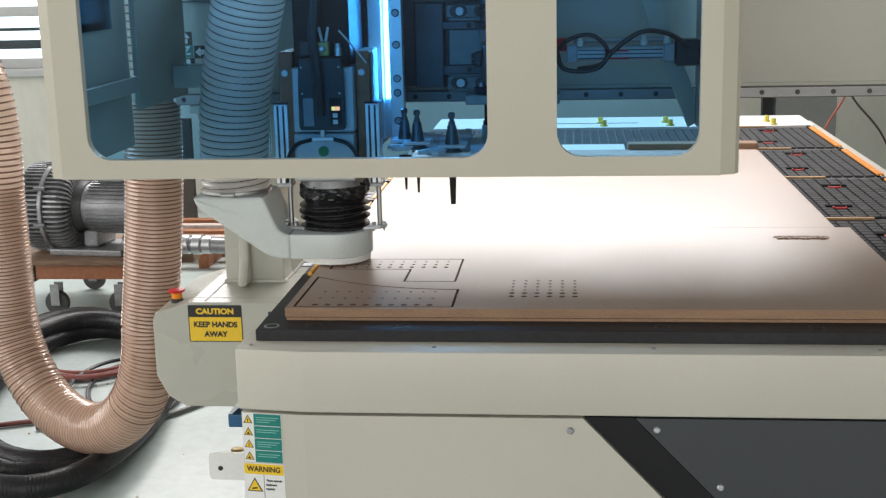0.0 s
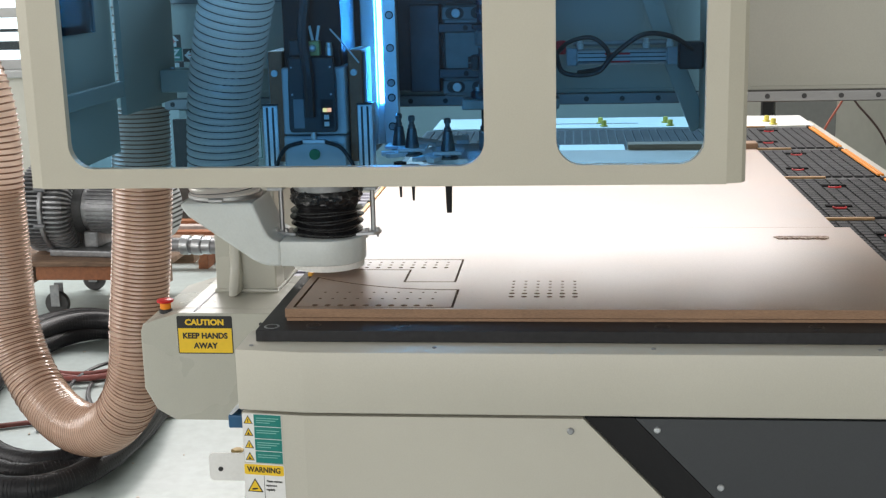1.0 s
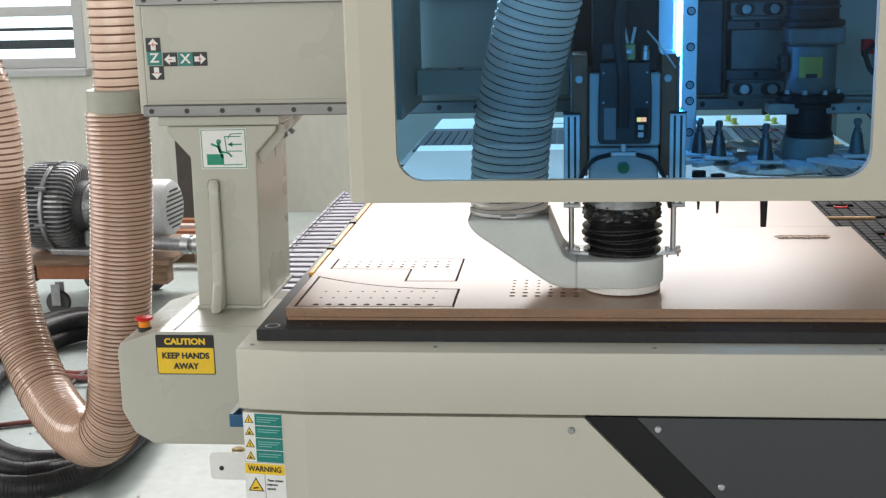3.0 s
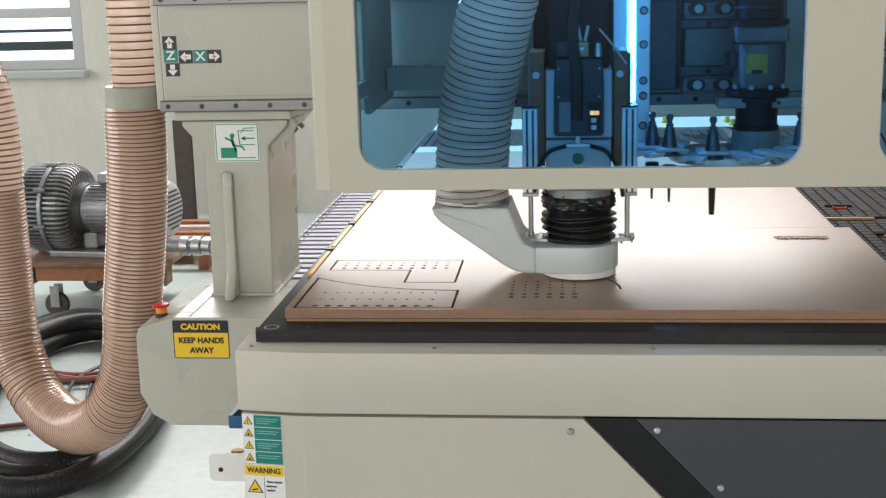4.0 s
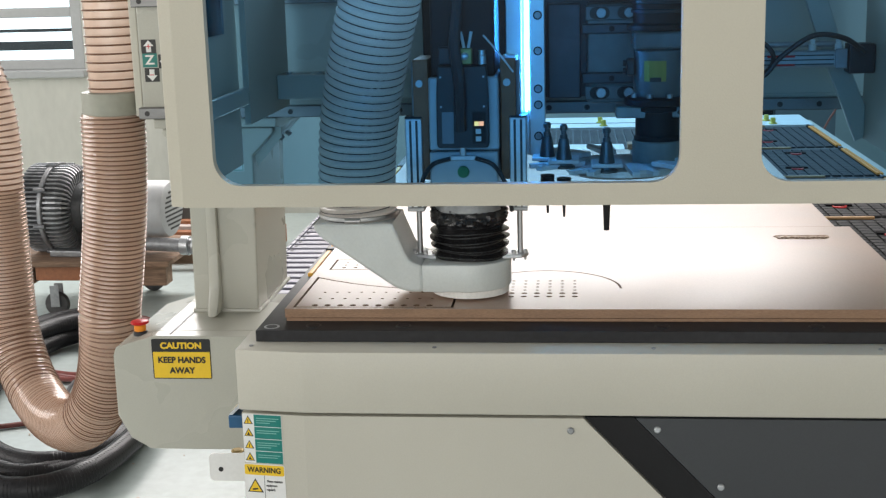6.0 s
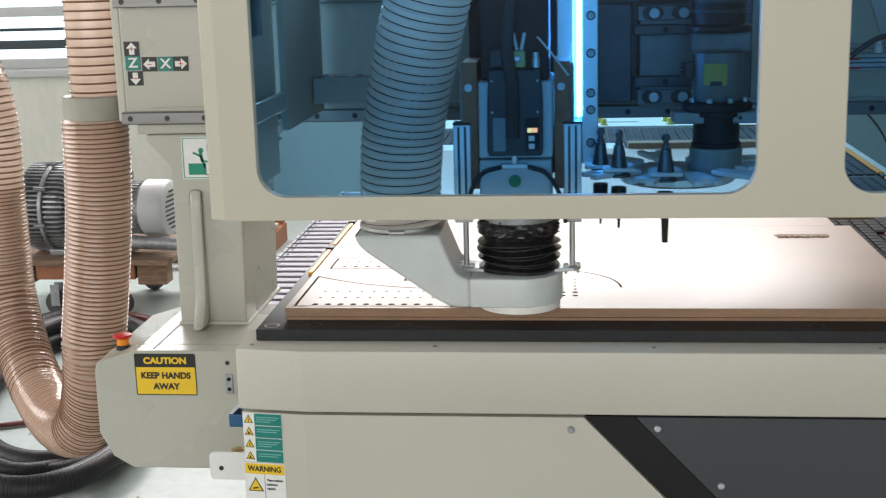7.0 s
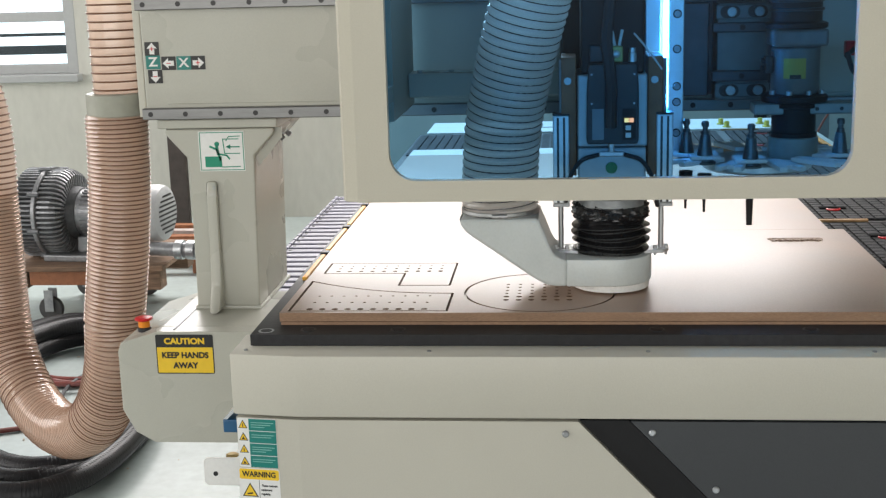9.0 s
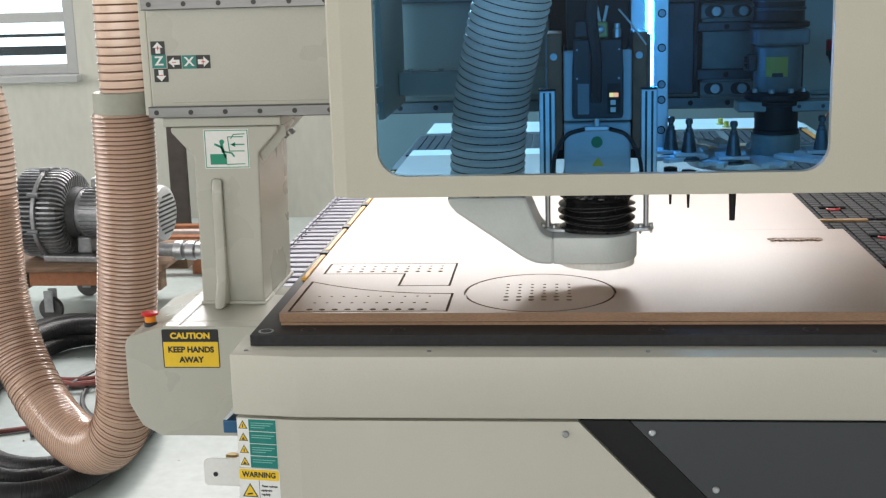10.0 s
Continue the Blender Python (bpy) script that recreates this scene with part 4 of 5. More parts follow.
def make_spindle():
    w = thing("spindle_head", "black and pale grey milling spindle with lit amber indicators", "spindle")
    sh = thing("dust_shoe", "light grey enamelled dust shoe with black bellows and clear hose", "dust shoe")
    # dust shoe: ring and swept arm
    top, bot = 0.893, 0.838
    out = [(0.082 * math.cos(radians(-100 + 200 * k / 24)), 0.082 * math.sin(radians(-100 + 200 * k / 24))) for k in range(25)]
    shoe = part("shoe_body", prism(B(), out + [(-0.09, 0.078), (-0.09, -0.078)], "z", bot, top, 0.004), SHOE, sh, smooth=True)
    arm = [(-0.300, 0.976), (-0.300, 0.970), (-0.296, 0.960), (-0.284, 0.946), (-0.150, 0.852), (-0.130, 0.842), (-0.110, 0.8385), (-0.088, 0.8382), (-0.088, 0.8925), (-0.098, 0.894), (-0.112, 0.902), (-0.119, 0.914), (-0.142, 0.971), (-0.143, 0.976)]
    part("suction_arm", prism(B(), arm, "y", -0.079, 0.079, 0.006), SHOE, shoe)
    part("brush_ring", lathe(B(), [(0.070, 0), (0.077, 0.002), (0.077, 0.015), (0.072, 0.0152)], 40, pose(0, 0, 0.8225)), mat("frosted_clear_skirt", (0.75, 0.74, 0.70), 0.25, grain=0.06, scale=150), shoe, "frosted clear skirt", smooth=True)
    for s in (-1, 1):
        x = s * 0.1
        b = part("lug", prism(B(), [(s * 0.066, -0.030), (s * 0.104, -0.022), (s * 0.116, -0.004), (s * 0.116, 0.014), (s * 0.07, 0.03)], "z", top + 0.0005, top + 0.0075, 0.0015), ALU, sh, "aluminium lug")
        for dx, dy in ((-0.012, -0.014), (0.010, -0.006)):
            part("nut", lathe(B(), [(0.0045, 0), (0.0045, 0.006), (0.003, 0.008)], 6, pose(x + s * dx, dy, top + 0.0078)), STEEL, b)
            part("screw_end", cyl(B(), (x + s * dx, dy, top - 0.006), (x + s * dx, dy, top + 0.0004), 0.0026, n=8), STEEL, b)
        part("guide_rod", cyl(B(), (x, 0, top + 0.008), (x, 0, 1.07), 0.0054, n=14), STEEL, sh, "bright guide rod", smooth=True)
    # bellows
    prof = [(0.066, 0.894)]
    z = 0.895
    for k in range(4):
        r = (0.0765, 0.078, 0.080, 0.0785)[k]
        prof += [(0.066, z + 0.001), (0.072, z + 0.0052), (r, z + 0.0072), (r, z + 0.0088), (0.072, z + 0.0108), (0.066, z + 0.015)]
        z += 0.0158
    prof += [(0.068 + 0.006 * math.sin(math.pi * k / 16), z + 0.002 + 0.0026 * k) for k in range(17)]
    bl = lathe(B(), prof, 72)
    for v in bl.verts:
        if v.co.z > 0.960:
            a = math.atan2(v.co.y, v.co.x)
            fold = abs(noise.noise(Vector((a * 2.6, v.co.z * 52 + a * 1.3, 1.7)))) + 0.6 * abs(noise.noise(Vector((a * 6, v.co.z * 105 - a * 2.4, 5.1))))
            v.co += Vector((v.co.x, v.co.y, 0)).normalized() * max(-0.001, 0.008 - 0.022 * fold) * min(1.0, (v.co.z - 0.960) / 0.008)
        else:
            v.co.z += 0.0022 * math.sin(math.atan2(v.co.y, v.co.x) * 2 + v.co.z * 90)
    part("bellows", bl, RUBBER, sh, "black rubber bellows", smooth=True)
    # motor
    part("spindle_nose", box(B(), -0.066, 0.064, -0.09, 0.05, 1.055, 1.158, 0.004), mat("pale_grey_casting", (0.50, 0.52, 0.53), 0.4, 0.3, grain=0.05), w, "pale grey spindle nose")
    part("housing", box(B(), -0.066, 0.066, -0.085, 0.095, 1.160, 1.298, 0.004), bpy.data.materials["pale_grey_casting"], w, "pale grey spindle housing")
    part("motor_body", box(B(), -0.060, 0.060, -0.078, 0.095, 1.299, 1.78, 0.004), BLACKP, w)
    for x in (-0.0985, 0.101):
        post = part("guide_post", box(B(), x - 0.016, x + 0.016, -0.065, -0.03, 1.0455, 1.219, 0.002), ALU, w, "slotted aluminium profile")
        for dx in (-0.006, 0.006):
            part("profile_slot", box(B(), x + dx - 0.0022, x + dx + 0.0022, -0.0657, -0.0652, 1.047, 1.215), DARKGREY, post)
        part("post_foot", box(B(), x - 0.0165, x + 0.0165, -0.062, -0.02, 1.038, 1.0452, 0.001), CASTALU, post)
        part("post_cap", box(B(), x - 0.0165, x + 0.0165, -0.066, -0.029, 1.2192, 1.222, 0.001), BLACKPLAS, post)
        part("rod_end", cyl(B(), (x, -0.047, 1.2222), (x, -0.047, 1.325), 0.0035, n=10), CASTALU, post)
    cov = part("control_cover", prism(B(), [(-0.047, 1.167), (0.046, 1.167), (0.049, 1.175), (0.049, 1.262), (0.046, 1.32), (-0.046, 1.32), (-0.049, 1.262), (-0.050, 1.175)], "y", -0.105, -0.086, 0.003), BLACKPLAS, w, "black cover with small indicator lights")
    part("display", box(B(), -0.039, -0.017, -0.1065, -0.1055, 1.176, 1.235), mat("grey_display", (0.22, 0.24, 0.26), 0.3), cov)
    part("switch_plate", box(B(), 0.018, 0.043, -0.1065, -0.1055, 1.176, 1.235), BLACKP, cov)
    for x, m in ((0.026, glow("amber_led", (1.0, 0.42, 0.02), 2.6)), (0.035, glow("orange_led", (1.0, 0.20, 0.01), 3.2))):
        part("indicator", box(B(), x - 0.0042, x + 0.0042, -0.1078, -0.1066, 1.209, 1.217), m, cov, "lit amber indicator")
    for z in (1.180, 1.194):
        part("key", box(B(), 0.024, 0.034, -0.1078, -0.1066, z, z + 0.009), LABELW, cov)
    for x in (-0.04, -0.006, 0.0, 0.04):
        for z in (1.245, 1.30):
            part("screw", cyl(B(), (x, -0.1054, z), (x, -0.108, z), 0.002, n=8), STEEL, cov)
    part("union", cyl(B(), (-0.002, -0.0905, 1.120), (-0.002, -0.096, 1.120), 0.011, n=20), mat("green_plastic", (0.02, 0.22, 0.08), 0.4), w, "green round plug")
    part("mark", prism(B(), [(-0.012, 1.072), (0.012, 1.072), (0, 1.090)], "y", -0.0915, -0.0904), YELLOW, w, "yellow hazard mark")
    part("fitting", box(B(), -0.026, 0.022, -0.098, -0.0905, 1.142, 1.152, 0.002), ALU, w)
    part("fitting", cyl(B(), (-0.002, -0.094, 1.152), (-0.002, -0.094, 1.175), 0.006, n=12), ALU, w)
    part("air_tube", tube(B(), smooth_path([(-0.026, -0.095, 1.146), (-0.06, -0.10, 1.135), (-0.082, -0.09, 1.10), (-0.09, -0.07, 1.05)]), 0.0042), BLACKPLAS, w, "black air hose", smooth=True)
    part("air_tube", tube(B(), smooth_path([(0.022, -0.095, 1.146), (0.056, -0.10, 1.133), (0.08, -0.09, 1.09), (0.088, -0.07, 1.04)]), 0.0042), BLACKPLAS, w, "black air hose", smooth=True)
    for x in (-0.083, 0.083):
        part("side_plate", box(B(), x - 0.0145, x + 0.0145, -0.06, 0.06, 1.10, 1.33, 0.002), BROWN, w, "brown insulating plate")
        part("bolt", cyl(B(), (x - 0.002, -0.0605, 1.285), (x - 0.002, -0.066, 1.285), 0.007, n=12), STEEL, w)
    part("cable", tube(B(), smooth_path([(-0.004, -0.11, 1.20), (-0.004, -0.118, 1.29), (-0.012, -0.11, 1.36), (-0.005, -0.10, 1.45), (0.0, -0.09, 1.6)]), 0.011), BLACKPLAS, w, "black spindle cable", smooth=True)
    v = part("valve", box(B(), -0.004, 0.019, -0.10, -0.08, 1.322, 1.352, 0.003), mat("yellow_green_brass", (0.42, 0.42, 0.16), 0.4, 0.3), w, "yellow-green valve block")
    for dx, lean in ((-0.004, -0.006), (0.004, 0.006)):
        part("fitting", cyl(B(), (0.008 + dx, -0.09, 1.3525), (0.008 + dx + lean, -0.09, 1.382), 0.003, n=10), LABELW, v)
    part("fitting", lathe(B(), [(0.007, 0), (0.007, 0.012), (0.004, 0.014)], 14, pose(0.006, -0.1005, 1.338, 90)), ALU, v, smooth=True)
    part("silencer", lathe(B(), [(0.008, 0), (0.008, 0.016), (0.0065, 0.018), (0.0065, 0.026)], 14, pose(0.037, -0.09, 1.322)), ALU, w, smooth=True)
    part("terminal_block", box(B(), -0.044, -0.012, -0.10, -0.079, 1.322, 1.355, 0.003), BLACKPLAS, w)
    part("air_tube", tube(B(), smooth_path([(0.040, -0.09, 1.375), (0.065, -0.085, 1.345), (0.094, -0.072, 1.305)]), 0.0018), LABELW, w, smooth=True)
    # clear hose: wall and wire turns along a leaning path
    path = smooth_path([(-0.222, 0.0, 0.972), (-0.222, -0.003, 1.04), (-0.210, -0.018, 1.17), (-0.174, -0.052, 1.33), (-0.137, -0.075, 1.46), (-0.100, -0.092, 1.60), (-0.075, -0.10, 1.73)], 16)
    fine = smooth_path(path[::3], 10)
    bm, rings, along = B(), [], 0.0
    for k, p in enumerate(fine):
        t = (fine[min(k + 1, len(fine) - 1)] - fine[max(k - 1, 0)]).normalized()
        along += (p - fine[k - 1]).length if k else 0
        u = (Vector((0, 1, 0)) - t * t.y).normalized()
        v = t.cross(u)
        ring = []
        for i in range(36):
            a = 2 * math.pi * i / 36
            r = 0.0728 + 0.0046 * abs(math.sin(math.pi * (along / 0.0158 - i / 36)))
            ring.append(bm.verts.new(p + r * (math.cos(a) * u + math.sin(a) * v)))
        rings.append(ring)
    for P, Q in zip(rings, rings[1:]):
        for i in range(36):
            bm.faces.new((P[i], P[(i + 1) % 36], Q[(i + 1) % 36], Q[i]))
    hose = part("clear_hose", bm, CLEARH, sh, "clear hose with wire helix", smooth=True)
    d = [0.0]
    for a, b in zip(path, path[1:]):
        d.append(d[-1] + (b - a).length)
    bm, pts = B(), []
    steps, pitch = 28, 0.0158
    total = int(d[-1] / pitch * steps)
    j = 0
    for k in range(total):
        q = k / steps * pitch
        while j < len(d) - 2 and d[j + 1] < q:
            j += 1
        f = (q - d[j]) / (d[j + 1] - d[j])
        c = path[j].lerp(path[j + 1], f)
        t = (path[j + 1] - path[j]).normalized()
        u = (Vector((0, 1, 0)) - t * t.y).normalized()
        v = t.cross(u)
        a = 2 * math.pi * k / steps
        pts.append(c + 0.0736 * (math.cos(a) * u + math.sin(a) * v))
    part("clamp_screw", cyl(B(), (-0.235, -0.086, 0.983), (-0.205, -0.086, 0.983), 0.005, n=10), STEEL, sh, "clamp screw")
    part("wire", tube(bm, pts, 0.0012, 5), CLEARW, hose, "grey wire helix", smooth=True)
    part("hose_band", lathe(B(), [(0.0785, 0), (0.0795, 0.001), (0.0795, 0.007), (0.0785, 0.008)], 36, pose(-0.222, 0, 0.979)), STEEL, sh, "steel hose band", smooth=True)
    for o in w.children:
        o.location.z -= 0.042
    part("nose_ring", lathe(B(), [(0.060, 0), (0.068, 0.004), (0.068, 0.02), (0.062, 0.026)], 32, pose(0, -0.01, 0.990)), CASTALU, w, smooth=True)
    part("cutter_shank", cyl(B(), (0, 0, 0.822), (0, 0, 0.989), 0.006, n=14), STEEL, w, "steel cutter")
    return w, sh


SPINDLE, DUST_SHOE = make_spindle()


# ---- hanging dust hose: rigid turns between a fixed end and the gantry's collar ----
HOSE_N, HOSE_R = 180, 0.076
FIXED_END = Vector((-1.13, 1.20, 0.85))
TURNS = []


def loop_curve(b, z, lean):
    """Two hanging legs joined by a half ellipse; lean lowers the collar's side."""
    a = FIXED_END
    low = b + Vector((-0.05, 0, 0))
    m, w = (a + low) / 2, (low - a) / 2
    zl, zr, deep = z + lean / 2, z - lean / 2, 0.35
    out = [Vector((a.x, a.y, a.z + (zl - a.z) * k / 14)) for k in range(14)]
    for k in range(37):
        f = math.pi * k / 36
        s = -math.cos(f)
        out.append(Vector((m.x + w.x * s, m.y + w.y * s, (zl + zr) / 2 + (zr - zl) / 2 * s - deep * math.sin(f))))
    return out + [Vector((low.x + (b.x - low.x) * math.sin(math.pi * k / 32), b.y, zr + (b.z - zr) * k / 16)) for k in range(1, 17)]


LEANS = [(0.0, 0.0), (1.2, 0.0), (1.9, 0.12), (2.4, 0.17), (2.8, 0.16), (4.0, -0.10), (4.6, -0.18), (5.5, -0.16), (6.6, -0.04), (7.5, 0.14), (8.2, 0.04), (9.0, -0.08), (9.5, 0.06), (10.0, 0.17)]


def lean_at(t):
    for (a, p), (b, q) in zip(LEANS, LEANS[1:]):
        if t <= b:
            f = (t - a) / (b - a)
            return p + (q - p) * f * f * (3 - 2 * f)
    return LEANS[-1][1]


def length(c):
    return sum((v - u).length for u, v in zip(c, c[1:]))


def collar(y):
    return Vector((-0.556, y + 0.52, 1.13))


HOSE_L = length(loop_curve(collar(0.418), 0.51, 0.0))


def make_dust_hose():
    w = thing("dust_hose", "wide clear dust hose with copper coloured wire hanging in a loop", "dust hose")
    pitch = HOSE_L / HOSE_N
    sleeve = lathe(B(), [(HOSE_R - 0.003, -pitch * 0.85), (HOSE_R, -pitch * 0.2), (HOSE_R, pitch * 0.2), (HOSE_R - 0.003, pitch * 0.85)], 28)
    worn = tube(B(), [(math.cos(a) * (HOSE_R - 0.0003), math.sin(a) * (HOSE_R - 0.0003), 0) for a in [2 * math.pi * k / 28 for k in range(28)]], 0.0011, 5, True)
    wire = tube(B(), [(math.cos(a) * (HOSE_R + 0.0005), math.sin(a) * (HOSE_R + 0.0005), 0) for a in [2 * math.pi * k / 28 for k in range(28)]], 0.0018, 6, True)
    first = part("turn", sleeve, DUCT, w, smooth=True)
    ring = part("wire", wire, WIRE, first, smooth=True)
    TURNS.append(first)
    faint = None
    for k in range(HOSE_N - 1):
        ob = new("turn", first.data)
        ob.parent = w
        if 60 <= k <= 96 or 50 <= k < 60 and k % 2 or 96 < k < 108 and k % 2:
            if faint is None:
                faint = part("wire", worn, WIRE_IN, ob, smooth=True).data
            else:
                new("wire", faint).parent = ob
        else:
            new("wire", ring.data).parent = ob
        TURNS.append(ob)
    # the still end, bent over towards the extractor
    path = smooth_path([FIXED_END, (-1.126, 1.20, 1.00), (-1.14, 1.20, 1.13), (-1.19, 1.21, 1.235), (-1.30, 1.22, 1.31), (-1.50, 1.24, 1.34), (-1.75, 1.26, 1.15), (-1.95, 1.28, 0.95), (-2.0, 1.3, 0.5), (-2.0, 1.3, 0.0)], 10)
    part("still_end", tube(B(), path, HOSE_R - 0.001, 28), DUCT, w, smooth=True)
    s, nxt = 0.0, 0.008
    bm = B()
    for u, v in zip(path, path[1:]):
        L = (v - u).length
        while nxt < s + L:
            p, t = u.lerp(v, (nxt - s) / L), (v - u).normalized()
            e = t.orthogonal().normalized()
            g = t.cross(e)
            tube(bm, [p + (HOSE_R + 0.0005) * (math.cos(x) * e + math.sin(x) * g) for x in [2 * math.pi * k / 28 for k in range(28)]], 0.0028, 5, True)
            nxt += 0.017
        s += L
    tagged(part("wire", bm, WIRE, w, smooth=True), kind="stuff")
    return w


DUST_HOSE = make_dust_hose()


def hose_line(t):
    """Points of the loop at t seconds, from the still end to the collar, evenly spaced."""
    b = collar(cutter(t)[1])
    lean, lo, hi = lean_at(t), 0.1, 0.84
    for _ in range(30):
        mid = (lo + hi) / 2
        lo, hi = (mid, hi) if length(loop_curve(b, mid, lean)) > HOSE_L * (1 + 0.06 * max(0.0, lean)) else (lo, mid)
    c = loop_curve(b, lo, lean)
    d = [0.0]
    for u, v in zip(c, c[1:]):
        d.append(d[-1] + (v - u).length)
    out, j = [], 0
    for k in range(HOSE_N):
        s = d[-1] * (k + 0.5) / HOSE_N
        while d[j + 1] < s:
            j += 1
        f = (s - d[j]) / (d[j + 1] - d[j])
        out.append((c[j].lerp(c[j + 1], f), (c[j + 1] - c[j]).normalized()))
    return out


def hose_motion():
    times = [0.0, 0.5, 1.0, 1.5, 1.75, 2.0, 2.25, 2.5, 3.0, 3.5, 4.0, 4.5, 5.0, 5.5, 6.0, 6.5, 7.0, 7.5, 8.0, 8.5, 9.0, 9.5, 10.0]
    lines = [(t, hose_line(t)) for t in times]
    for k, ob in enumerate(TURNS):
        rows = []
        for t, line in lines:
            p, d = line[k]
            x = Vector((0, 1, 0))
            x = (x - d * x.dot(d)).normalized()
            m = Matrix((x, d.cross(x), d)).transposed().to_4x4()
            rows.append((t, Matrix.Translation(p) @ m))
        walk(ob, rows)


# ---- blower on its wooden cart ----
def make_blower():
    w = thing("blower", "grey cast aluminium side channel blower with finned housing, on a cart", "blower")
    z, y, f = 0.452, 3.02, 0.01
    cast = mat("dull_cast_aluminium", (0.27, 0.275, 0.285), 0.40, 0.5, grain=0.15, scale=60, bump=0.1, stain=0.3, stain_scale=9)
    # near-black core: shade between the fins is put into the colour
    pit = mat("shaded_cast_grey", (0.075, 0.078, 0.082), 0.6, 0.2, grain=0.2, scale=60)
    dark = mat("darker_cast_grey", (0.19, 0.195, 0.205), 0.45, 0.5, grain=0.2, scale=60, bump=0.1, stain=0.3, stain_scale=9)

    def turn(x, prof, n=40):
        return lathe(B(), prof, n, pose(x, y, z, 0, 90, 0))

    def fins(bm, x0, x1, r0, r1, n, wd, skip=()):
        for k in range(n):
            m = Matrix.Translation((0, y, z)) @ Matrix.Rotation(2 * math.pi * k / n, 4, "X")
            r = bmesh.ops.create_cube(bm, size=1)
            bmesh.ops.transform(bm, matrix=m @ Matrix.LocRotScale(((x0 + x1) / 2, 0, (r0 + r1) / 2), None, (x1 - x0, wd, r1 - r0)), verts=r["verts"])
        return bm

    part("cover", turn(-1.835, [(0.130, 0), (0.158, 0.01), (0.166, 0.03), (0.166, 0.085)]), pit, w, smooth=True)
    tagged(part("cover_fin", fins(B(), -1.846, -1.752, 0.12, 0.199, 60, 0.0075), dark, w, "ring of thin cooling fins"), kind="stuff")
    part("flange", turn(-1.750, [(0.2, 0), (0.203, 0.003), (0.203, 0.017), (0.2, 0.02)]), cast, w, smooth=True)
    part("housing", turn(-1.729, [(0.180, 0), (0.180, 0.04), (0.160, 0.075), (0.12, 0.09), (0.11, 0.135)]), pit, w, smooth=True)
    bm = B()
    for k in range(54):
        m = Matrix.Translation((0, y, z)) @ Matrix.Rotation(2 * math.pi * k / 54, 4, "X")
        n0 = len(bm.verts)
        prism(bm, [(-1.728, 0.12), (-1.728, 0.193), (-1.665, 0.193), (-1.642, 0.183), (-1.628, 0.165), (-1.63, 0.12)], "y", -0.0042, 0.0042)
        bm.verts.ensure_lookup_table()
        bmesh.ops.transform(bm, matrix=m, verts=bm.verts[n0:])
    tagged(part("housing_fin", bm, cast, w, "ring of thick cooling fins"), kind="stuff")
    for k in range(8):
        a = 2 * math.pi * (k + 0.3) / 8
        part("clamp_lug", cyl(B(), (-1.765, y + 0.207 * math.cos(a), z + 0.207 * math.sin(a)), (-1.715, y + 0.207 * math.cos(a), z + 0.207 * math.sin(a)), 0.009, n=10), dark, w)
    m = part("motor", turn(-1.594, [(0.105, 0), (0.105, 0.27), (0.09, 0.275)]), cast, w, "grey finned motor", smooth=True)
    tagged(part("motor_fin", fins(B(), -1.57, -1.34, 0.10, 0.118, 36, 0.005), cast, m), kind="stuff")
    part("terminal_box", box(B(), -1.53, -1.40, y - 0.05, y + 0.05, z + 0.119, z + 0.165, 0.008), cast, m)
    hood = part("fan_cover", turn(-1.318, [(0.126, 0), (0.126, 0.085), (0.118, 0.105), (0.10, 0.115), (0.01, 0.117)]), mat("pale_grey_enamel", (0.46, 0.47, 0.48), 0.4, grain=0.05), w, "pale grey fan cover with slotted end", smooth=True)
    for k in range(9):
        h = -0.08 + 0.02 * k
        wd = math.sqrt(max(0.0, 0.092 ** 2 - h * h))
        part("slot", box(B(), -1.2012, -1.2000, y - wd, y + wd, z + h - 0.004, z + h + 0.004), INK, hood)
    part("foot", box(B(), -1.74, -1.40, y - 0.14, y + 0.10, 0.256, 0.285, 0.006), cast, w)
    part("bracket", box(B(), -1.60, -1.53, y - 0.09, y + 0.09, 0.286, 0.36, 0.01), cast, w)
    p = part("outlet_pipe", cyl(B(), (-1.40, y - 0.10, 0.318), (-1.13, y - 0.10, 0.312), 0.030, n=20), cast, w, "grey outlet pipe", smooth=True)
    for x in (-1.130, -1.075, -1.03):
        part("coupling", cyl(B(), (x, y - 0.10, 0.312), (x + 0.035, y - 0.10, 0.311), 0.042 if x < -1.06 else 0.038, n=20), ALU, p, smooth=True)
    part("coupling", cyl(B(), (-1.13, y - 0.10, 0.311), (-0.90, y - 0.10, 0.308), 0.034, n=20), cast, p, smooth=True)
    # the whole set stands askew on its deck, motor end forward
    w.matrix_basis = Matrix.Translation((-1.55, y, 0)) @ Matrix.Rotation(radians(-6), 4, "Z") @ Matrix.Translation((1.57, -y, 0))
    return w


make_blower()


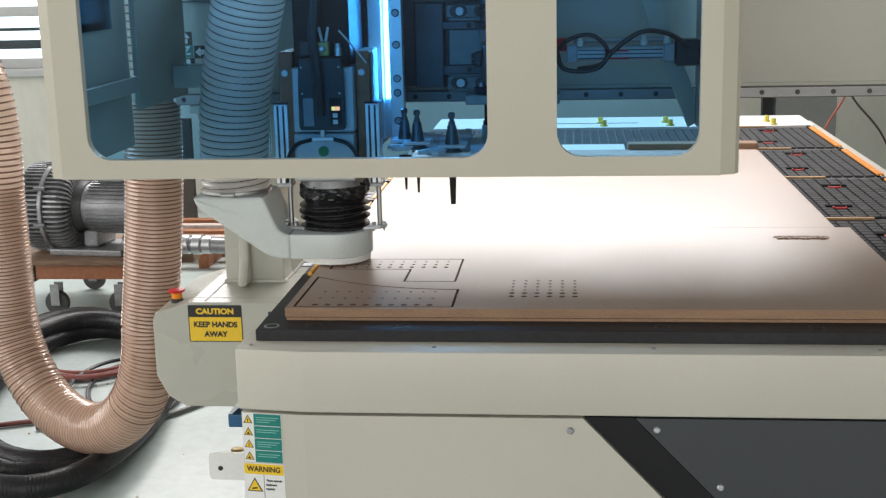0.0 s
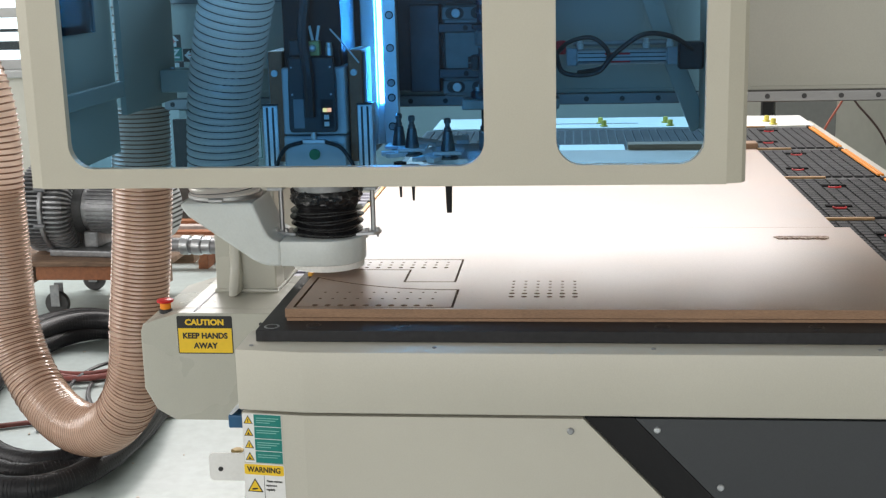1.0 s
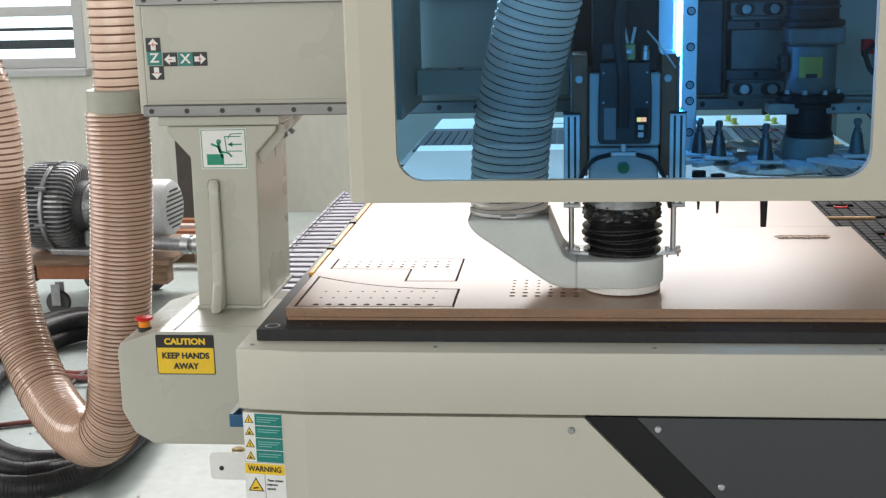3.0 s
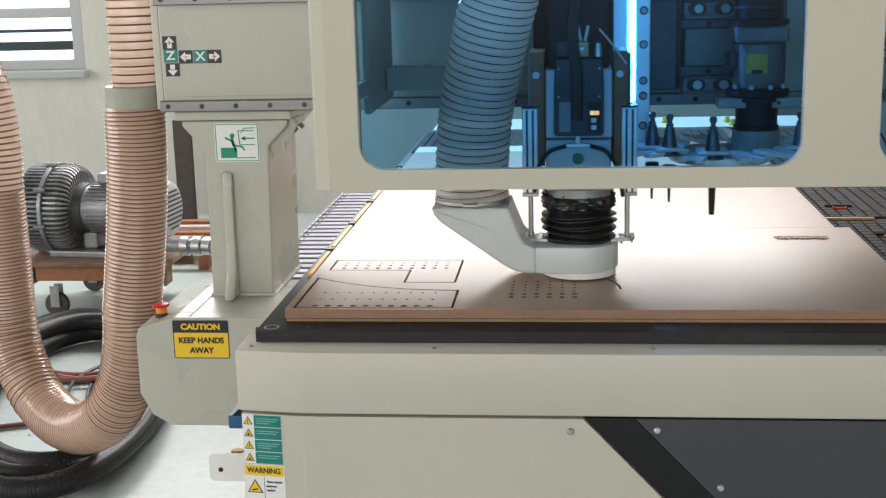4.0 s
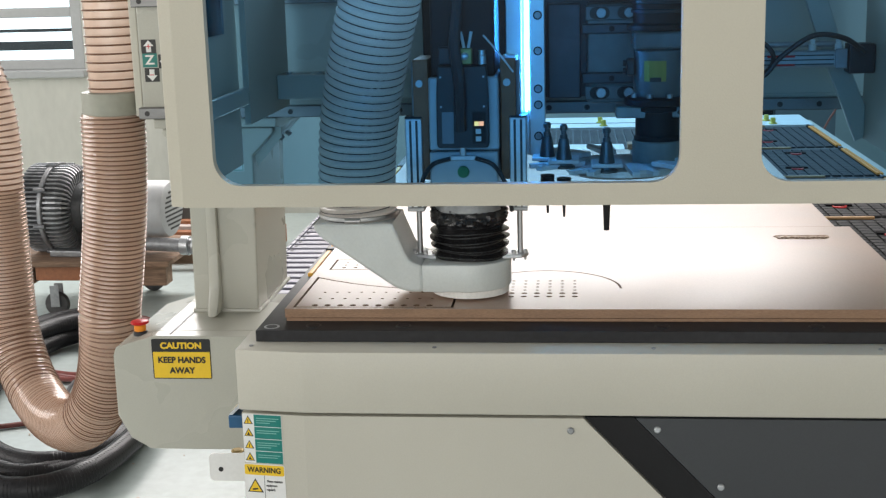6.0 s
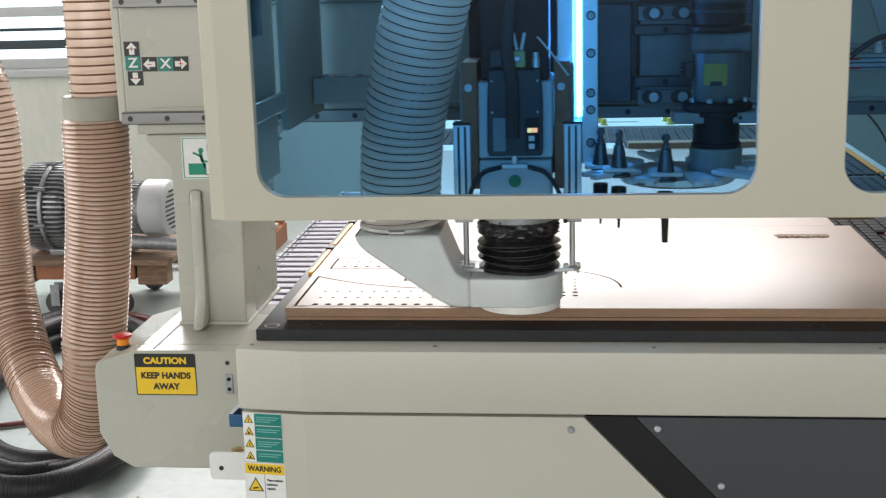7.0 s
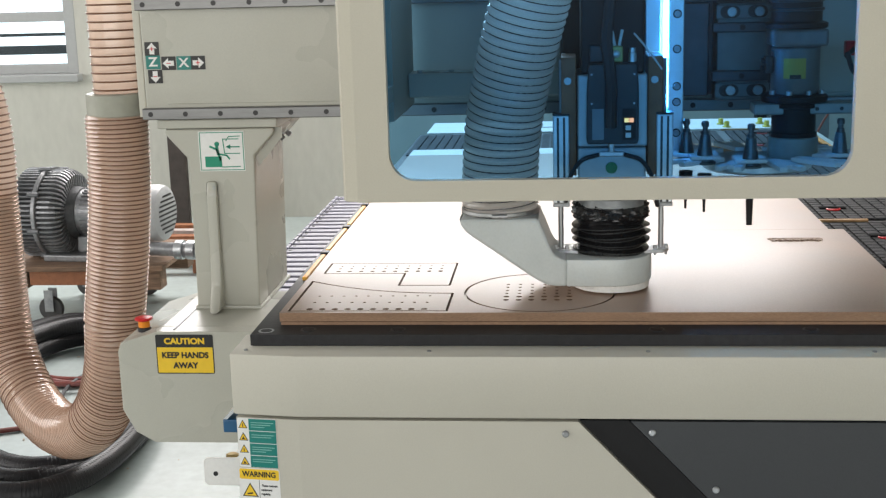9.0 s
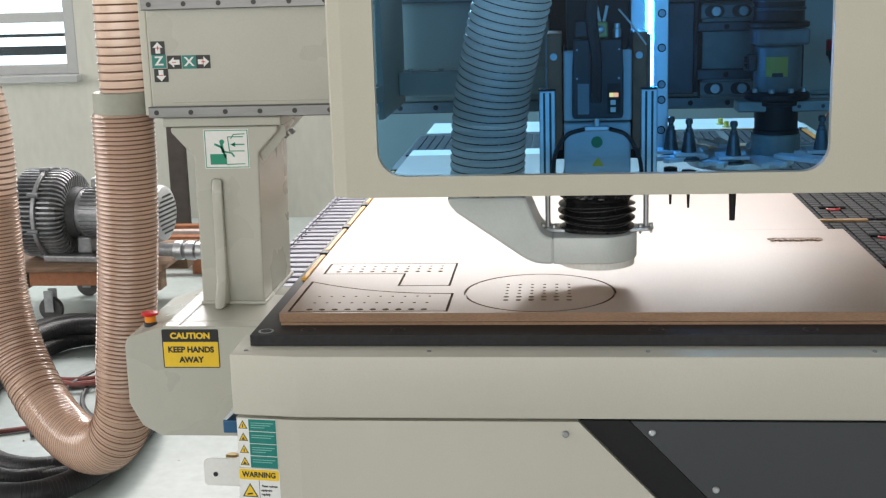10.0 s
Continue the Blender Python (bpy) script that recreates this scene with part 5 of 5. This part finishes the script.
def make_cart():
    w = thing("wooden_cart", "low wooden cart on castors carrying the blower", "cart")
    part("deck", box(B(), -1.93, -1.165, 2.80, 3.36, 0.232, 0.2555, 0.004), WOOD, w, "worn wooden deck")
    for x0, x1 in ((-1.90, -1.80), (-1.775, -1.33), (-1.32, -1.19)):
        for y in (2.83, 3.24):
            part("beam", box(B(), x0, x1, y, y + 0.09, 0.142 if x1 > -1.5 and x0 > -1.7 or x0 < -1.79 else 0.165, 0.231, 0.004), WOOD if x0 < -1.79 or x0 > -1.4 else BROWN, w, "wooden bearer")
    for x in (-1.70, -1.41):
        for y in (2.86, 3.30):
            c = part("castor", lathe(B(), [(0.02, -0.014), (0.05, -0.014), (0.054, -0.008), (0.054, 0.008), (0.05, 0.014), (0.02, 0.014)], 24, pose(x, y, 0.0545, 90, 0, 0)), mat("grey_rubber_tyre", (0.06, 0.06, 0.06), 0.6, grain=0.2) if not bpy.data.materials.get("grey_rubber_tyre") else bpy.data.materials["grey_rubber_tyre"], w, "rubber castor", smooth=True)
            for s in (-1, 1):
                part("fork", box(B(), x - 0.02, x + 0.02, y + s * 0.024 - 0.003, y + s * 0.024 + 0.003, 0.045, 0.141, 0.001), CASTALU, c)
    return w


make_cart()


# ---- hoses and cables on the floor ----
def make_coil(name, label, material, cx, cy, rx, ry, r, turns, seed, z=None, lead=()):
    rnd = random.Random(seed)
    pts = []
    n = 40
    ph = rnd.random() * 6
    for k in range(int(turns * n) + 1):
        a = 2 * math.pi * k / n + ph
        s = 1 + 0.10 * math.sin(a * 0.37 + ph) + 0.05 * math.sin(a * 1.7 + seed)
        lay = (k / n)
        u, v = rx * s * math.cos(a) + 0.03 * math.sin(lay * 2.1), ry * s * math.sin(a)
        pts.append((cx + 0.957 * u - 0.29 * v, cy + 0.29 * u + 0.957 * v, r + 0.0015 + (z or 1.5) * r * lay * (0.7 + 0.3 * math.sin(a * 0.5))))
    pts += list(lead)
    w = thing(name, label, "hose" if r > 0.012 else "cable")
    part("hose" if r > 0.012 else "cable", tube(B(), pts, r, 14 if r > 0.02 else 8), material, w, smooth=True)
    return w, pts


def make_floor_hoses():
    rib = mat("black_ribbed_hose", (0.018, 0.018, 0.020), 0.45, spec=0.3, grain=0.15, scale=80, bump=0.05)
    w, pts = make_coil("suction_hose", "black ribbed suction hose coiled on the floor", rib, -1.21, 1.74, 0.32, 0.84, 0.036, 4.2, 3, 0.45)
    # ribs along the coil
    bm = B()
    P = [Vector(p) for p in pts]
    s, nxt = 0.0, 0.0
    for u, v in zip(P, P[1:]):
        L = (v - u).length
        while nxt < s + L:
            p, t = u.lerp(v, (nxt - s) / L), (v - u).normalized()
            e = t.orthogonal().normalized()
            g = t.cross(e)
            tube(bm, [p + 0.0355 * (math.cos(x) * e + math.sin(x) * g) for x in [2 * math.pi * k / 14 for k in range(14)]], 0.0012, 4, True)
            nxt += 0.011
        s += L
    tagged(part("rib", bm, rib, w, smooth=True), kind="stuff")
    red = mat("red_brown_air_hose", (0.22, 0.06, 0.05), 0.4, grain=0.1)
    make_coil("air_hose", "thin red-brown air hose in loose coils on the floor", red, -1.33, 2.35, 0.26, 0.42, 0.009, 4.0, 8, 0.8)
    make_coil("power_cable", "thin black cable in loose loops on the floor", BLACKPLAS, -1.02, 1.85, 0.17, 0.32, 0.007, 2.4, 12, 1.0)
    for name, label, m, r, pts in (
            ("floor_cable", "grey cable running across the floor", mat("grey_cable", (0.12, 0.12, 0.12), 0.5), 0.009, [(-1.2, 1.45, 0.01), (-1.02, 1.48, 0.01), (-0.88, 1.50, 0.01), (-0.78, 1.60, 0.01), (-0.60, 1.86, 0.01), (-0.3, 2.0, 0.01)]),
            ("floor_cable", "red cable running across the floor", red, 0.008, [(-1.0, 1.62, 0.009), (-0.92, 1.70, 0.009), (-0.82, 1.78, 0.009), (-0.66, 1.98, 0.009), (-0.4, 2.1, 0.009)]),
            ("floor_cable", "brown cable running across the floor", mat("brown_cable", (0.16, 0.07, 0.05), 0.5), 0.008, [(-1.0, 1.70, 0.009), (-0.90, 1.79, 0.009), (-0.80, 1.86, 0.009), (-0.66, 2.08, 0.009), (-0.4, 2.2, 0.009)]),
            ("floor_cable", "red-brown cable under the coiled hose", red, 0.009, [(-1.75, 1.5, 0.01), (-1.50, 1.42, 0.01), (-1.2, 1.52, 0.01), (-1.05, 1.56, 0.01)])):
        w = thing(name, label, "cable")
        part("cable", tube(B(), smooth_path(pts, 8), r, 8), m, w, smooth=True)


make_floor_hoses()


# ---- drag chain beside the table ----
def make_chain():
    w = thing("drag_chain", "grey plastic drag chain lying beside the table", "drag chain")
    part("tray", box(B(), -0.325, -0.165, 0.76, 2.44, 0.548, 0.553), GREENISH, w, "sheet steel tray")
    for y in (0.85, 1.5, 2.3):
        part("tray_leg", box(B(), -0.26, -0.22, y, y + 0.04, 0.0, 0.547), GREENISH, w)
    plate = prism(B(), [(0, 0.555), (0.050, 0.555), (0.061, 0.565), (0.061, 0.606), (0.050, 0.618), (0, 0.618)], "x", -0.006, 0.006, 0.001)
    link = part("side_link", plate, CHAIN, w)
    bar = part("crossbar", box(B(), -0.318, -0.176, 0.004, 0.046, 0.606, 0.617, 0.004), CHAIN, w)
    pin = lathe(B(), [(0.005, 0), (0.005, 0.0015), (0.001, 0.0016)], 10)
    stud = part("stud", pin, INK, bar)
    stud.location = (-0.304, 0.026, 0.6171)
    for k in range(27):
        for x in (-0.325, -0.169):
            ob = link if k == 0 and x < -0.3 else new("side_link", link.data)
            ob.parent, ob.location = w, (x, 0.76 + 0.0622 * k, 0)
        ob = bar if k == 0 else new("crossbar", bar.data)
        ob.parent, ob.location = w, (0, 0.76 + 0.0622 * k, 0)
        for x in (-0.304, -0.190):
            if k or x > -0.3:
                p = new("stud", stud.data)
                p.parent, p.location = ob, (x, 0.026, 0.6171)
    # black lengths added under the crossbars so the gaps look shaded
    for x in (-0.295, -0.265, -0.235, -0.205):
        part("cable", cyl(B(), (x, 0.762, 0.585), (x, 2.43, 0.585), 0.0135, n=12), BLACKPLAS, w, "black cable added to darken the gaps of the chain", smooth=True)


make_chain()


def make_chips():
    rnd = random.Random(21)
    bm = B()
    for k in range(90):
        x, y = rnd.uniform(-1.6, -0.2), rnd.uniform(0.7, 2.6)
        s = rnd.uniform(0.002, 0.006)
        m = pose(x, y, s * 0.3 + 0.0005, rnd.uniform(-15, 15), rnd.uniform(-15, 15), rnd.uniform(0, 180))
        r = bmesh.ops.create_cube(bm, size=1)
        bmesh.ops.transform(bm, matrix=m @ Matrix.Diagonal((s * 2, s, s * 0.5, 1)), verts=r["verts"])
    tagged(part("wood_chips", bm, mat("pale_wood_chips", (0.55, 0.47, 0.38), 0.8, grain=0.2)), "pale wood chips scattered on the floor", "wood chips", kind="stuff")


make_chips()


# ---- things at the far wall ----
def make_far():
    b = part("leaning_board", box(B(), -1.785, -1.68, 4.90, 4.94, 0.0, 0.62, 0.004), mat("dark_brown_board", (0.055, 0.042, 0.036), 0.6, grain=0.2, scale=20))
    tagged(b, "dark brown board standing against the wall", "board")
    w = thing("steel_pallet", "low pallet of pale and brown bars by the wall", "pallet")
    pale = mat("pale_pink_primer", (0.48, 0.40, 0.37), 0.6, grain=0.1)
    for k in range(5):
        part("bar", box(B(), -1.62, -1.02, 3.72 + 0.15 * k, 3.78 + 0.15 * k, 0.101, 0.13, 0.003), pale if k % 2 else BROWN, w)
    for x in (-1.58, -1.32, -1.06):
        part("bearer", box(B(), x, x + 0.05, 3.72, 4.38, 0.0, 0.10, 0.003), BROWN, w)
    c = thing("grey_cabinet", "plain grey steel cabinet behind the machine", "cabinet")
    part("body", box(B(), 1.645, 1.965, 4.6, 4.95, 0.03, 0.74, 0.004), mat("mid_grey_enamel", (0.18, 0.185, 0.18), 0.5, grain=0.05), c)
    part("plinth", box(B(), 1.66, 1.95, 4.62, 4.93, 0.0, 0.029), BLACKP, c)
    p = part("dark_post", box(B(), 1.575, 1.636, 4.6, 4.66, 0.0, 0.78, 0.003), BLACKP)
    tagged(p, "black steel post behind the machine", "post")
    for name, label, m, pts in (("hanging_cable", "thin red-brown cable running down behind the table", mat("faded_red_cable", (0.36, 0.085, 0.05), 0.5), [(1.84, 3.6, 0.93), (1.782, 3.6, 0.815), (1.70, 3.6, 0.66), (1.64, 3.6, 0.4), (1.63, 3.62, 0.006)]),
                                ("hanging_cable", "thin dark cable running down behind the table", mat("dark_brown_cable", (0.06, 0.03, 0.025), 0.5), [(1.78, 3.62, 0.93), (1.845, 3.62, 0.814), (1.987, 3.62, 0.631), (2.1, 3.62, 0.3), (2.12, 3.64, 0.006)])):
        w = thing(name, label, "cable")
        part("cable", tube(B(), smooth_path(pts, 8), 0.005, 6), m, w, smooth=True)


make_far()


# ---- what moves ----
LOOP0, RATE = 3.0, 63.0  # the cutter starts round the circle at 3.0 s, degrees a second


def cutter(t):
    """Place of the cutter's axis: x, y and lift."""
    if LOOP0 <= t <= 9.42:
        a = radians(min((t - LOOP0) * RATE, 399.0))
        return CC[0] + CR * math.cos(a), CC[1] + CR * math.sin(a), 0.0
    if t > 9.42:
        a = radians(399.0)
        return CC[0] + CR * math.cos(a), CC[1] + CR * math.sin(a), 0.041 * min(1.0, max(0.0, (t - 9.58) / 0.25))
    rows = [(0.0, 0.027, 0.418, 0.0), (0.25, 0.027, 0.362, 0.0), (0.5, 0.027, 0.338, 0.0), (0.75, 0.027, 0.329, 0.0), (1.0, 0.027, 0.325, 0.008), (1.25, 0.030, 0.322, 0.026), (1.4, 0.045, 0.318, 0.038), (1.5, 0.081, 0.310, 0.042),
            (1.6, 0.150, 0.291, 0.042), (1.7, 0.235, 0.268, 0.042), (1.8, 0.325, 0.243, 0.041), (1.9, 0.410, 0.219, 0.041), (2.0, 0.502, 0.195, 0.041), (2.1, 0.583, 0.178, 0.040), (2.2, 0.642, 0.165, 0.037), (2.3, 0.652, 0.160, 0.031),
            (2.5, 0.651, 0.159, 0.022), (2.7, 0.6505, 0.158, 0.010), (3.0, 0.6505, 0.158, 0.0)]
    for a, b in zip(rows, rows[1:]):
        if t <= b[0]:
            f = (t - a[0]) / (b[0] - a[0])
            return tuple(p + f * (q - p) for p, q in zip(a[1:], b[1:]))
    return rows[-1][1:]


TIMES = [0.0, 0.25, 0.5, 0.75, 1.0, 1.25, 1.4, 1.5, 1.6, 1.7, 1.8, 1.9, 2.0, 2.1, 2.2, 2.3, 2.5, 2.7, 3.0] + [3.2 + 0.2 * k for k in range(32)] + [9.5, 9.6, 9.7, 9.8, 10.0]


def motions():
    walk(GANTRY, [(t, pose(0, cutter(t)[1], 0)) for t in TIMES])
    walk(CARRIAGE, [(t, pose(cutter(t)[0], cutter(t)[1], 0)) for t in TIMES])
    walk(CHANGER, [(t, pose(cutter(t)[0], cutter(t)[1], 0)) for t in TIMES])
    for ob, k in ((SPINDLE, 1.07), (DUST_SHOE, 0.84)):
        walk(ob, [(t, pose(cutter(t)[0], cutter(t)[1], cutter(t)[2] * k)) for t in TIMES])
    for k, s in enumerate(STRIPS):
        t = LOOP0 + (k + 0.5) * 360.0 / STRIP_N / RATE
        walk(s, [(0.0, pose(0, 0, 0)), (t, pose(0, 0, 0)), (t + 0.07, pose(0, 0, -0.0075)), (10.0, pose(0, 0, -0.0075))])
    hose_motion()


motions()
